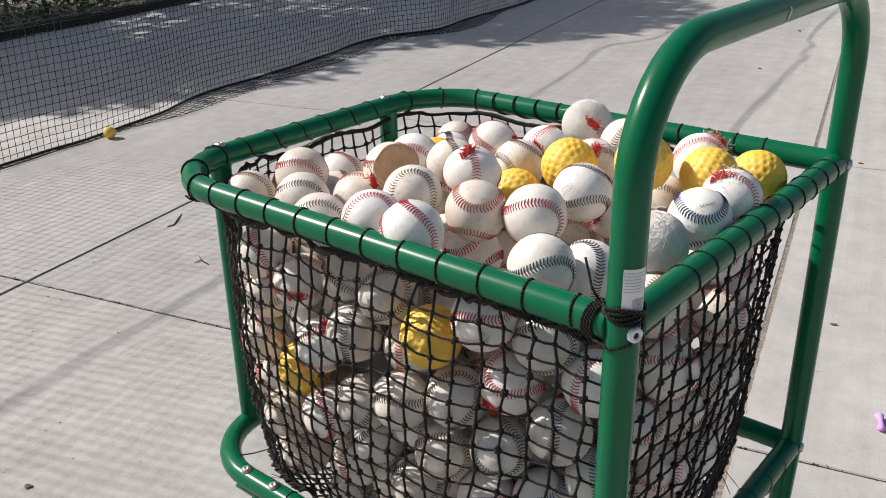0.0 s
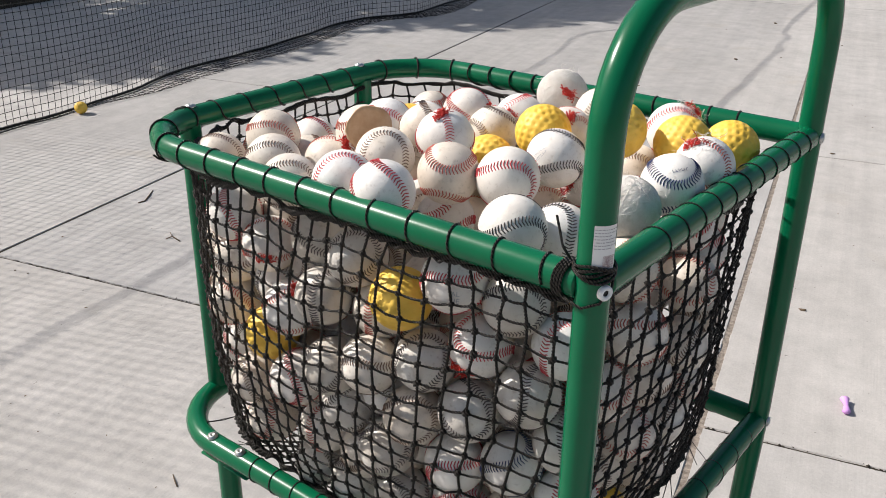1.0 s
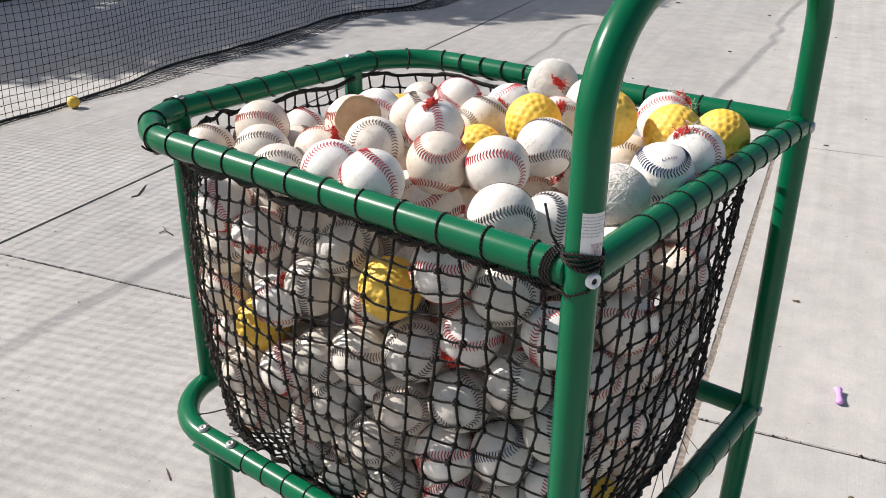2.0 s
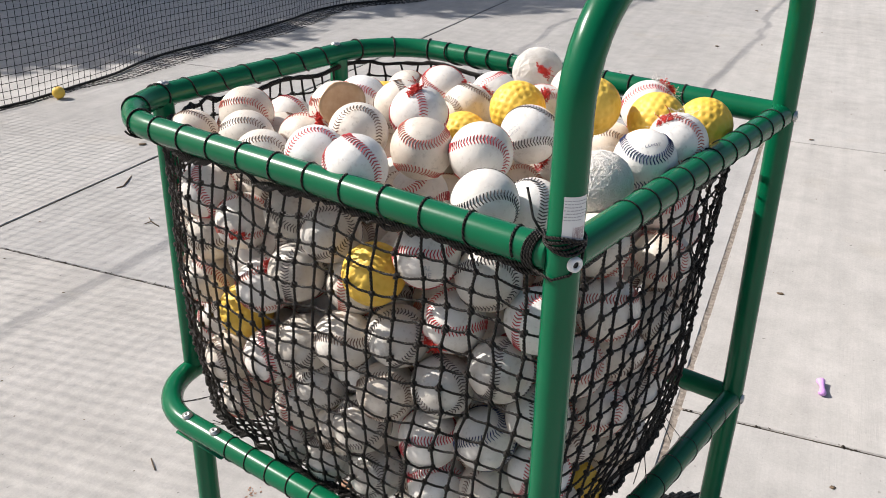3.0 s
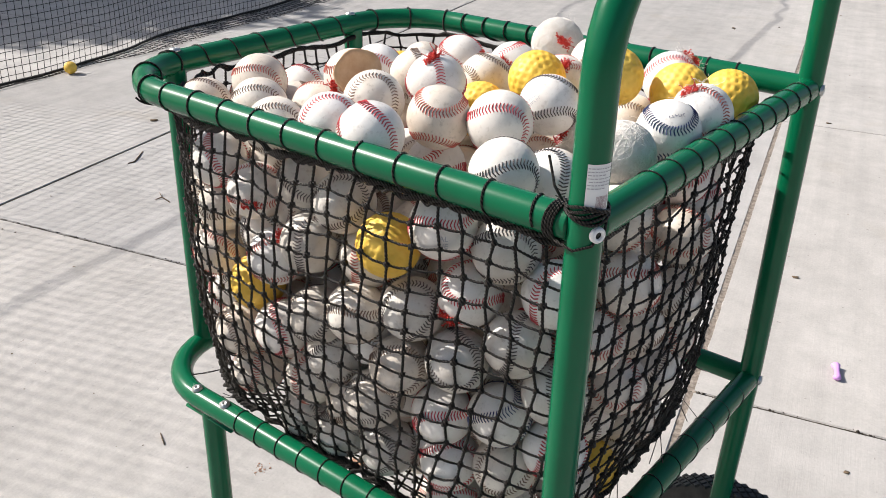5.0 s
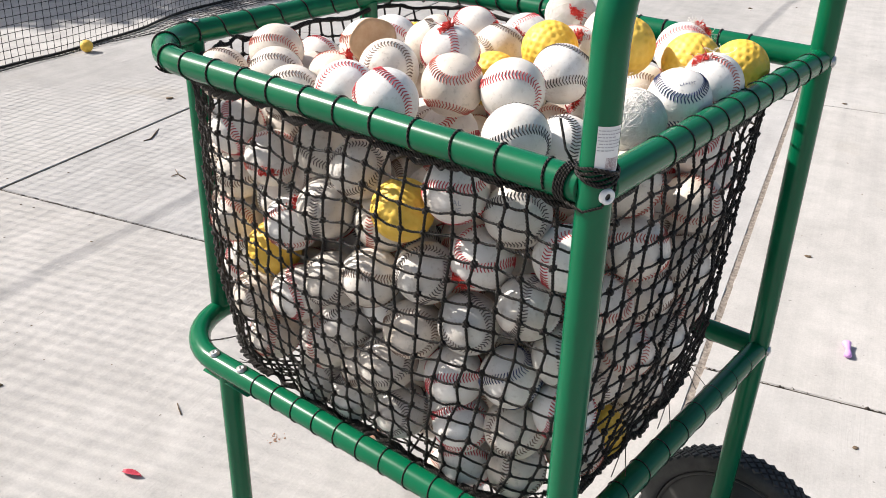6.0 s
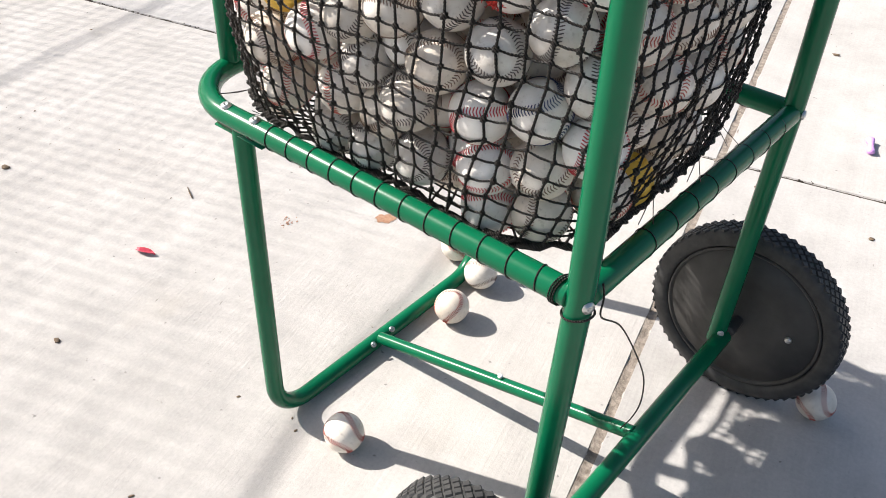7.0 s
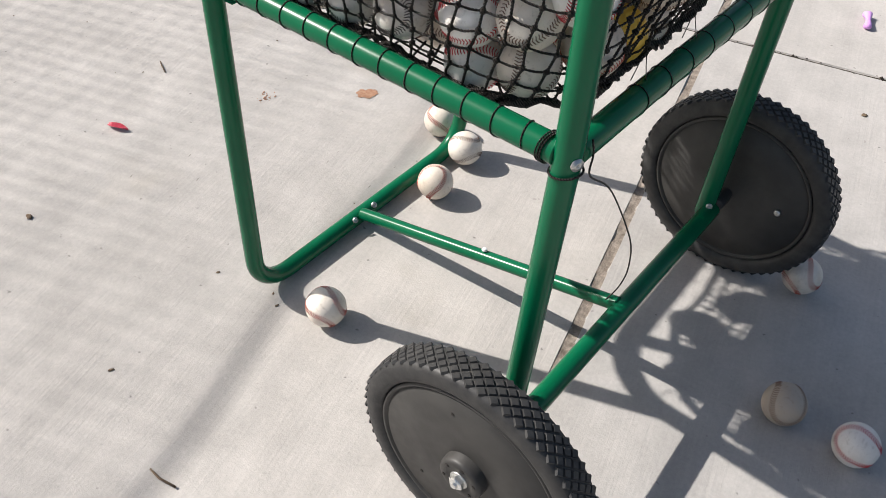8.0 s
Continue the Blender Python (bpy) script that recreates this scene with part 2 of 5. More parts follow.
def box(sx, sy, sz, bevel=0.0, at=(0, 0, 0), segs=2):
    bm = bmesh.new()
    bmesh.ops.create_cube(bm, size=1)
    bmesh.ops.scale(bm, vec=(sx, sy, sz), verts=bm.verts)
    if bevel:
        bmesh.ops.bevel(bm, geom=bm.edges[:], offset=bevel, segments=segs, affect="EDGES")
    bmesh.ops.translate(bm, vec=at, verts=bm.verts)
    return bm


def lathe(profile, sides=48):
    """Turns (radius, y) points about the y axis."""
    verts, faces = [], []
    for r, y in profile:
        for k in range(sides):
            a = 2 * math.pi * k / sides
            verts.append((r * math.cos(a), y, r * math.sin(a)))
    for i in range(len(profile) - 1):
        for k in range(sides):
            l = (k + 1) % sides
            faces.append((i * sides + k, i * sides + l, (i + 1) * sides + l, (i + 1) * sides + k))
    bm = raw(verts, faces)
    bmesh.ops.recalc_face_normals(bm, faces=bm.faces)
    return bm


def empty(name, at=(0, 0, 0)):
    ob = new(name)
    ob.location = at
    ob.empty_display_size = 0.1
    return ob


# ---- ground ----
U, V = Vector((-0.249, 0.9685, 0)), Vector((0.9685, 0.249, 0))


def slab_place(v, u, z=0.0):
    return V * v + U * u + Vector((0, 0, z))


def ground():
    bm = bmesh.new()
    bmesh.ops.create_grid(bm, x_segments=2, y_segments=2, size=1500)
    ob = part("ground", bm, GROUND, None)
    ob.location.z = -0.045
    tagged(ob, "bare earth that the concrete slabs are laid on", "ground", kind="structure")


def slab_mesh(w, l):
    bm = box(w, l, 0.1, 0.0026, (0, 0, -0.05), 3)
    return mesh("slab", bm, CONCRETE, False)


ground()


# ---- the ball cart: tubes ----
R = 0.0168
PX, PY, BY, LX = -0.0155, 0.007, 0.613, -0.746
BP = 0.610  # the far post stands a little nearer than the far corner of the rim
RING_FAR = 0.640  # and the ring hangs lower on that side
RIM, RING = 1.11, 0.652
TOP, BEND = 1.357, 0.115
CORNER = 0.125
FOOT_X, AXLE_Z, AXLE_X = -0.598, 0.181, -0.008

cart = empty("ball_cart", (PX, PY, 0))
tagged(cart, "green tubular steel ball cart with a black net sack", "ball cart")


def cpart(name, bm, mat, parent=None, label="", smooth=True):
    """A part of the cart, whose mesh is given in the place's own metres."""
    ob = part(name, bm, mat, parent or cart, label, smooth)
    ob.matrix_parent_inverse = Matrix.Translation((-PX, -PY, 0)) if parent is None else Matrix()
    return ob


def u_shape(z, far):
    return [(PX - 0.012, PY, z), (LX, PY, z), (LX, BY, far), (PX - 0.012, BP, far)]


cpart("handle", tube([(PX - 0.02, PY, 0.165), (PX, PY, 0.66), (PX, PY, TOP), (PX, BP, TOP), (PX, BP, 0.66), (PX - 0.014, BP, 0.150)], R, BEND), GREEN)
cpart("rim_tube", tube(u_shape(RIM, RIM), R, CORNER), GREEN)
cpart("rim_crossbar", tube([(PX, PY + 0.012, RIM), (PX, BP - 0.012, RIM)], R), GREEN)
cpart("ring_tube", tube(u_shape(RING, RING_FAR), R, CORNER), GREEN)
cpart("ring_crossbar", tube([(PX, PY + 0.012, RING), (PX, BP - 0.012, RING_FAR)], R), GREEN)
for y in (0.113, 0.48):
    cpart("upper_leg", tube([(LX + 0.002, y, RING + 0.008), (LX + 0.002, y, RIM - 0.008)], R - 0.001), GREEN)
cpart("foot_loop", tube([(FOOT_X, PY + 0.004, RING - 0.010), (FOOT_X, PY + 0.004, R + 0.001), (FOOT_X, BY - 0.004, R + 0.001), (FOOT_X, BY - 0.004, RING - 0.010)], R - 0.0008, 0.075), GREEN)
cpart("cross_tube", tube([(FOOT_X + 0.012, 0.281, 0.030), (AXLE_X - 0.012, 0.281, AXLE_Z - 0.004)], 0.0125), GREEN)
cpart("axle_tube", tube([(AXLE_X, PY - 0.022, AXLE_Z), (AXLE_X - 0.010, BP + 0.004, AXLE_Z - 0.022)], R), GREEN)
cpart("spacer", tube([(AXLE_X - 0.004, BP + 0.004, AXLE_Z - 0.006), (AXLE_X - 0.004, BP + 0.050, AXLE_Z - 0.004)], 0.0125), PLASTIC, None, "black plastic spacer on the axle")
cpart("axle_rod", tube([(AXLE_X - 0.003, PY - 0.121, AXLE_Z), (AXLE_X - 0.008, BY + 0.105, AXLE_Z - 0.018)], 0.007, 0, 12), ZINC)


def bolt(at, normal, head=0.0050, washer=0.0078):
    """A washer and a domed bolt head on a tube's side."""
    n = Vector(normal).normalized()
    turn = Matrix.Translation(at) @ Vector((0, 1, 0)).rotation_difference(n).to_matrix().to_4x4()
    bm = lathe([(0.0, 0.0012), (head * 0.34, 0.0012), (head * 0.40, 0.0020), (head * 0.8, 0.0021), (head, 0.0015), (head, 0.0009), (washer, 0.0008), (washer, -0.002)], 24)
    bm.transform(turn)
    cpart("bolt", bm, ZINC)


def rivet(at, normal, r=0.0076):
    """A pale hollow rivet: a rounded collar round a black disc that stands for the shade inside."""
    n = Vector(normal).normalized()
    turn = Matrix.Translation(at) @ Vector((0, 1, 0)).rotation_difference(n).to_matrix().to_4x4()
    bm = lathe([(r * 0.40, -0.003), (r * 0.42, 0.0018), (r * 0.55, 0.0030), (r * 0.80, 0.0030), (r * 0.97, 0.0018), (r, -0.002)], 28)
    bm.transform(turn)
    collar = cpart("rivet", bm, PAPER)
    bm = lathe([(0.0, 0.0004), (r * 0.46, 0.0004), (r * 0.46, -0.002)], 20)
    bm.transform(turn)
    cpart("rivet_shade_disc", bm, PLASTIC, collar).matrix_parent_inverse = Matrix()


S = R + 0.001
for z, y, sy in ((RIM, PY, -1), (RING, PY, -1), (RIM, BP, 1), (RING_FAR, BP, 1)):
    ang = radians(-24 if sy < 0 else 2)
    (rivet if (z, y) == (RIM, PY) else bolt)((PX + S * math.cos(ang), y + S * math.sin(ang), z), (math.cos(ang), math.sin(ang), 0))
for y in (0.118, 0.475):
    bolt((LX, y, RIM + S), (0, 0, 1))
for x in (-0.62, -0.558):
    bolt((x, PY - 0.003, RING + S), (0, -0.15, 1))
    bolt((x, BY, RING_FAR + S), (0, 0.15, 1))
for y, z in ((0.257, 0.030), (0.312, 0.034)):
    bolt((FOOT_X + 0.014, y, z), (0.8, -0.3, 0.6), 0.005, 0.006)
bolt((PX - 0.006 + S, PY + 0.002, AXLE_Z + 0.012), (1, -0.5, 0.3), 0.005, 0.006)
bolt((PX - 0.010 + 0.45 * S, BP - 0.89 * S, AXLE_Z - 0.002), (0.45, -0.89, 0.0), 0.005, 0.006)

# flat steel saddle under the ring tube where the foot loop is bolted on
for y in (PY, BY):
    cpart("saddle_bracket", box(0.105, 0.030, 0.005, 0.002, (-0.592, y + (0.004 if y == PY else -0.004), RING - R - 0.003)), GREEN)


def label_on_post():
    """A paper sticker bent round the post, with lines of print and a bar code."""
    def patch(a0, a1, z0, z1, r, n=10):
        v, f = [], []
        for i in range(n + 1):
            a = radians(a0 + (a1 - a0) * i / n)
            v += [(PX + r * math.cos(a), PY + r * math.sin(a), z) for z in (z0, z1)]
        for i in range(n):
            f.append((2 * i, 2 * i + 2, 2 * i + 3, 2 * i + 1))
        return v, f
    label = cpart("sticker", raw(*patch(-72, 8, 1.131, 1.175, R + 0.0004)), PAPER, None, "white paper sticker with grey print and a bar code")
    rng = random.Random(4)
    lists = ([], [])
    for i in range(7):
        z = 1.1718 - i * 0.0030
        a = -69.0 + rng.choice((0, 0, 4))
        while a < (0 if i not in (2, 6) else -25):
            w = rng.uniform(4, 13)
            v, f = patch(a, min(a + w, 4), z - 0.0009, z, R + 0.0007, 2)
            b = len(lists[0])
            lists[0].extend(v), lists[1].extend(tuple(k + b for k in q) for q in f)
            a += w + 2.2
    bars = ([], [])
    a = -40.0
    while a < 2:
        w = rng.choice((1.0, 1.0, 1.9))
        v, f = patch(a, a + w, 1.1345, 1.1465, R + 0.0007, 2)
        b = len(bars[0])
        bars[0].extend(v), bars[1].extend(tuple(k + b for k in q) for q in f)
        a += w + rng.choice((1.2, 2.0))
    cpart("bar_code", raw(*bars), BAR_INK, label).matrix_parent_inverse = Matrix()
    cpart("print", raw(*lists), INK, label).matrix_parent_inverse = Matrix()


label_on_post()
bm = lathe([(0, 0.0016), (0.0036, 0.0015), (0.0046, 0.0008), (0.0050, -0.002)], 20)
bm.transform(Matrix.Translation((-0.288, 0.281, 0.1260)) @ Matrix.Rotation(radians(90), 4, "X"))
cpart("plug", bm, PAPER, None, "small white plastic plug")


def glint_patch():
    """A pale patch across the handle's grip, coloured as a highlight on the paint."""
    v, f, n = [], [], 10
    for i in range(n + 1):
        a, w = radians(-46 + 62 * i / n), 0.0034 * (0.45 + 0.55 * math.sin(math.pi * (i + 1) / (n + 2)))
        v += [(PX + (R + 0.0004) * math.cos(a), 0.292 + d + 0.0012 * math.sin(i), TOP + (R + 0.0004) * math.sin(a)) for d in (-w, w)]
    for i in range(n):
        f.append((2 * i, 2 * i + 1, 2 * i + 3, 2 * i + 2))
    cpart("glint", raw(v, f), GLINT, None, "pale patch painted for a highlight on the handle")


glint_patch()


# ---- wheels ----
WR, WW, WZ = 0.187, 0.052, 0.187


def tyre_blocks():
    verts, faces = [], []
    rows, count = 5, 60
    for j in range(rows):
        y0 = (j - (rows - 1) / 2) * 0.0083
        rr = WR - 0.0030 - 0.0006 * abs(j - 2)
        for i in range(count):
            a0 = 2 * math.pi * (i + (0.5 if j % 2 else 0)) / count
            base = len(verts)
            for dr, k in ((-0.001, 0.93), (0.0026, 0.70)):
                for da, dy in ((-1, 0), (0, -1), (1, 0), (0, 1)):
                    a, y = a0 + da * k * 0.0500, y0 + dy * k * 0.0079
                    verts.append(((rr + dr) * math.cos(a), y, (rr + dr) * math.sin(a)))
            faces.append((base + 7, base + 6, base + 5, base + 4))
            for q in range(4):
                p = (q + 1) % 4
                faces.append((base + q, base + 4 + q, base + 4 + p, base + p))
    bm = raw(verts, faces)
    bmesh.ops.recalc_face_normals(bm, faces=bm.faces)
    return mesh("tread", bm, RUBBER, False)


def wheel_meshes():
    h = WW / 2
    t = [(0.150, h - 0.010), (0.153, h - 0.003), (0.161, h + 0.001), (0.176, h - 0.001), (WR - 0.0055, h - 0.005), (WR - 0.0042, h - 0.009), (WR - 0.0032, 0)]
    tyre = mesh("tyre", lathe(t + [(r, -y) for r, y in t[-2::-1]], 72), RUBBER)
    d = [(0.0, h - 0.006), (0.070, h - 0.006), (0.140, h - 0.005), (0.1415, h - 0.0085), (0.1435, h - 0.0085), (0.145, h - 0.004), (0.149, h - 0.003), (0.1505, h - 0.011)]
    disc = mesh("wheel_disc", lathe(d + [(r, -y) for r, y in d[::-1]], 72), PLASTIC)
    b = [(0, h + 0.011), (0.019, h + 0.011), (0.0205, h + 0.0122), (0.0300, h + 0.0122), (0.0335, h + 0.0100), (0.0350, h + 0.0060), (0.0358, h - 0.007)]
    hub = mesh("hub", lathe(b, 40), PLASTIC)
    n = [(0, h + 0.024), (0.0052, h + 0.024), (0.0060, h + 0.0205), (0.0105, h + 0.0200), (0.0118, h + 0.0185), (0.0118, h + 0.0120)]
    nut = mesh("axle_nut", lathe(n, 6), BRIGHT_ZINC, False)
    washer = mesh("washer", lathe([(0, h + 0.0125), (0.0138, h + 0.0125), (0.0146, h + 0.0118), (0.0146, h + 0.0105)], 28), ZINC)
    # closed disc, black in place of the shade in a drilled opening
    hole_disc = mesh("hole_disc", lathe([(0, 0.0008), (0.0026, 0.0008), (0.0032, 0)], 10), CORD)
    return tyre, tyre_blocks(), disc, hub, nut, washer, hole_disc


TYRE, TREAD, DISC, HUB, NUT, WASHER, HOLE_DISC = wheel_meshes()
for side, x, y in ((-1, AXLE_X - 0.007, PY - 0.113), (1, AXLE_X + 0.002, BP + 0.062)):
    wheel = new("wheel", DISC)
    wheel.parent = cart
    wheel.location = (x - PX, y - PY, WZ)
    if side < 0:
        wheel.rotation_euler = (math.pi, radians(20), 0)
    tagged(wheel, "black plastic wheel with a solid diamond-tread tyre")
    for name, me in (("tyre", TYRE), ("tread", TREAD), ("hub", HUB), ("axle_nut", NUT), ("washer", WASHER)):
        part(name, me, None, wheel)
    for a, r in ((234, 0.110), (114, 0.110), (354, 0.110), (20, 0.0265), (80, 0.0265), (140, 0.0265), (200, 0.0265), (260, 0.0265), (320, 0.0265)):
        o = part("hole_disc", HOLE_DISC, None, wheel)
        o.location = (r * math.cos(radians(a)), WW / 2 - (0.0055 if r > 0.03 else -0.0122), r * math.sin(radians(a)))
    bm = lathe([(0, 0.0052), (0.004, 0.0050), (0.0062, 0.0034), (0.0066, 0.0), (0, 0)], 16)
    b = part("bolt", bm, ZINC, wheel)
    b.location, b.rotation_euler = (0.093, -WW / 2 + 0.0052, 0.002), (math.pi, 0, 0)


# ---- the net sack ----
def ring_point(s, inset, radii):
    """A point at the share s of the way round a rounded rectangle inside the cart's frame, from the post beside the sticker
    towards the far left. inset: left, right, near, far. radii: of the corners in the same order of going round."""
    x0, x1, y0, y1 = LX + inset[0], PX - inset[1], PY + inset[2], BY - inset[3]
    a, b, c, d = radii
    segs = [((x1 - d, y0), (x0 + a, y0)), ((x0 + a, y0 + a), 270, a), ((x0, y0 + a), (x0, y1 - b)), ((x0 + b, y1 - b), 180, b),
            ((x0 + b, y1), (x1 - c, y1)), ((x1 - c, y1 - c), 90, c), ((x1, y1 - c), (x1, y0 + d)), ((x1 - d, y0 + d), 0, d)]
    lens = [math.dist(*g) if len(g) == 2 else math.pi * g[2] / 2 for g in segs]
    way = ((s % 1.0) * sum(lens) - math.pi * d / 4) % sum(lens)
    for g, l in zip(segs, lens):
        if way <= l:
            break
        way -= l
    f = min(way / l, 1)
    if len(g) == 2:
        return g[0][0] + (g[1][0] - g[0][0]) * f, g[0][1] + (g[1][1] - g[0][1]) * f
    w = radians(g[1] - 90 * f)
    return g[0][0] + g[2] * math.cos(w), g[0][1] + g[2] * math.sin(w)


def smooth(a, b, x):
    f = min(max((x - a) / (b - a), 0), 1)
    return f * f * (3 - 2 * f)


def sack_bottom(s):
    x, y = ring_point(s, (0.030, 0.042, 0.026, 0.055), (0.19, 0.12, 0.17, 0.10))
    z = 0.655 + 0.016 * smooth(0.45, 0.72, -x) + 0.006 * smooth(0.30, 0.56, y) + 0.004 * math.sin(s * 70)
    return Vector((x, y, z))


def sack_top(s):
    x, y = ring_point(s, (0.014, 0.000, -0.004, 0.020), (0.20, 0.12, 0.19, 0.045))
    return Vector((x, y, RIM - 0.020 - 0.004 * math.sin(s * 90)))


def sack(s, v):
    """The sack's side, v from the rim to the bottom rope: it hangs plumb under the balls' weight, bellies out and turns in sharply at its foot."""
    a, b = sack_top(s), sack_bottom(s)
    f = 0.10 * v + 0.90 * v ** 4
    p = Vector((a.x + (b.x - a.x) * f, a.y + (b.y - a.y) * f, a.z + (b.z - a.z) * v))
    out = math.sin(math.pi * min(v * 1.05, 1)) ** 0.8
    near = (0.020 * smooth(-0.28, -0.10, p.x) - 0.018 * max(0.0, 1 - ((p.x + 0.38) / 0.25) ** 2)) * (1 - smooth(0.05, 0.2, p.y))
    end = (0.010 * max(0.0, 1 - ((p.y - 0.2) / 0.15) ** 2) - 0.014 * smooth(0.30, 0.46, p.y)) * smooth(-0.15, -0.05, p.x)
    wob = 0.0035 * noise.noise(p * 14)
    return p + Vector((out * end + wob, out * near + wob, 0))


COLS, ROWS_N = 82, 16
MID = Vector(((LX + PX) / 2, (PY + BY) / 2, 0.615))


def crowd(f):
    """Where a cord's share f of the way round goes: the net is gathered at the near left corner."""
    return f - 0.040 * math.sin(2 * math.pi * (f - 0.30))


# ---- balls ----
BR = 0.037


def seam_frames(count):
    """Points of the seam's curve on the unit ball with its direction and side, evenly spaced."""
    a, b = 0.70, 0.30
    c = 2 * math.sqrt(a * b)
    def at(t):
        return Vector((a * math.cos(t) + b * math.cos(3 * t), a * math.sin(t) - b * math.sin(3 * t), c * math.sin(2 * t)))
    fine = [at(2 * math.pi * i / 1200) for i in range(1201)]
    acc = [0.0]
    for p, q in zip(fine, fine[1:]):
        acc.append(acc[-1] + (q - p).length)
    out, j = [], 0
    for i in range(count):
        d = acc[-1] * i / count
        while acc[j + 1] < d:
            j += 1
        p = fine[j].lerp(fine[j + 1], (d - acc[j]) / (acc[j + 1] - acc[j])).normalized()
        t = (fine[j + 1] - fine[j]).normalized()
        out.append((p, t, p.cross(t).normalized()))
    return out


def stitch_lists(skip=None):
    lists = ([], [])
    for p, t, s in seam_frames(106):
        if skip and skip(p):
            continue
        for sign in (-1, 1):
            line = []
            for f, h in ((0.02, -0.0002), (0.55, 0.0003), (1.0, -0.0003)):
                q = p * BR + s * (sign * 0.0054 * f) + t * (0.0021 * f)
                line.append(q.normalized() * (BR + 0.0003 + h))
            sweep(lists, line, 0.00066, 4, False)
    return lists


def cover_mesh(level):
    """A leather ball with a shallow groove along its seam."""
    bm = bmesh.new()
    bmesh.ops.create_icosphere(bm, subdivisions=level, radius=BR)
    if level > 3:
        curve = np.array([tuple(p) for p, _, _ in seam_frames(400)])
        co = np.array([v.co[:] for v in bm.verts]) / BR
        near = np.arccos(np.clip((co @ curve.T).max(1), -1, 1)) * BR
        for v, d in zip(bm.verts, near):
            v.co *= 1 + (-0.010 * math.exp(-(d / 0.0012) ** 2) + 0.006 * math.exp(-((d - 0.004) / 0.003) ** 2))
    return mesh("baseball", bm, LEATHER)


COVER, COVER_PLAIN = cover_mesh(5), cover_mesh(3)
WORN_SHADE_COVER, WORN_PLAIN = COVER.copy(), COVER_PLAIN.copy()
GRUBBY_SHADED_COVER = COVER.copy()
GRUBBY_SHADED_COVER.materials[0] = GRUBBY_SHADED_LEATHER
SOILED_COVER = COVER.copy()
SOILED_COVER.materials[0] = SOILED_LEATHER
WORN_SHADE_COVER.materials[0] = WORN_PLAIN.materials[0] = WORN_SHADE_LEATHER
_st = stitch_lists()
STITCH = {}
for _name, _mat in (("red", RED), ("faded", DULL_RED), ("brown", BROWN), ("black", BLACK_THREAD), ("navy", NAVY)):
    STITCH[_name] = mesh("stitching", raw(*_st), _mat)


def dimpled_mesh():
    bm = bmesh.new()
    bmesh.ops.create_icosphere(bm, subdivisions=5, radius=BR)
    n = 165
    k = np.arange(n) + 0.5
    ph, th = np.arccos(1 - 2 * k / n), math.pi * (1 + 5 ** 0.5) * k
    pts = np.stack([np.cos(th) * np.sin(ph), np.sin(th) * np.sin(ph), np.cos(ph)], 1)
    co = np.array([v.co[:] for v in bm.verts]) / BR
    d = np.arccos(np.clip((co @ pts.T).max(1), -1, 1)) * BR
    for v, e in zip(bm.verts, d):
        v.co *= 1 - 0.062 * max(0.0, 1 - (e / 0.0034) ** 2)
    return mesh("dimpled_ball", bm, YELLOW)


DIMPLED = dimpled_mesh()


def squiggle(rng, p, out, length, curl):
    """A loose thread that starts at p and wanders off along out."""
    line, d = [Vector(p)], Vector(out).normalized()
    for _ in range(9):
        d = (d + Vector([rng.gauss(0, curl) for _ in range(3)])).normalized()
        line.append(line[-1] + d * (length / 9))
    return line


def tuft_mesh(seed):
    """Frayed red thread that lies in a matted clump on a ball, with a few ends that stray."""
    rng = random.Random(seed)
    lists = ([], [])
    for k in range(84):
        stray = k < 9
        p = Vector((rng.gauss(0, 0.0058), rng.gauss(0, 0.0027), BR)).normalized() * (BR + rng.uniform(0.0006, 0.0022))
        d = Vector((rng.gauss(0, 1.0), rng.gauss(0, 0.6), 0.35)).normalized()
        line = squiggle(rng, p, d, rng.uniform(0.009, 0.017) if stray else rng.uniform(0.004, 0.009), 0.45 if stray else 0.9)
        line = [q if q.length > BR + 0.0005 else q.normalized() * (BR + 0.0006) for q in line]
        sweep(lists, line, 0.0005 if stray else 0.00075, 4, False)
    return mesh("frayed_thread", raw(*lists), TUFT)


def yarn_meshes(seed):
    """A wound ball of wool with its cover gone: strands round and round, and fluff."""
    rng = random.Random(seed)
    lists = ([], [])
    for _ in range(300):
        n = Vector([rng.gauss(0, 1) for _ in range(3)]).normalized()
        s = n.orthogonal().normalized()
        u = n.cross(s)
        h = rng.uniform(-0.012, 0.012)
        w0, span = rng.uniform(0, 6.28), rng.uniform(2.0, 6.0)
        r = BR - 0.0004 + rng.uniform(0, 0.0012)
        rad = math.sqrt(r * r - h * h)
        sweep(lists, [n * h + s * (rad * math.cos(w0 + span * k / 26)) + u * (rad * math.sin(w0 + span * k / 26)) for k in range(27)], rng.uniform(0.0002, 0.00042), 4, False)
    for _ in range(60):
        p = Vector([rng.gauss(0, 1) for _ in range(3)]).normalized() * BR
        line = squiggle(rng, p, p + Vector([rng.gauss(0, 0.04) for _ in range(3)]), rng.uniform(0.01, 0.03), 0.7)
        line = [q if q.length > BR else q.normalized() * (BR + 0.001) for q in line]
        sweep(lists, line, 0.0002, 3, False)
    return mesh("loose_yarn", raw(*lists), YARN)


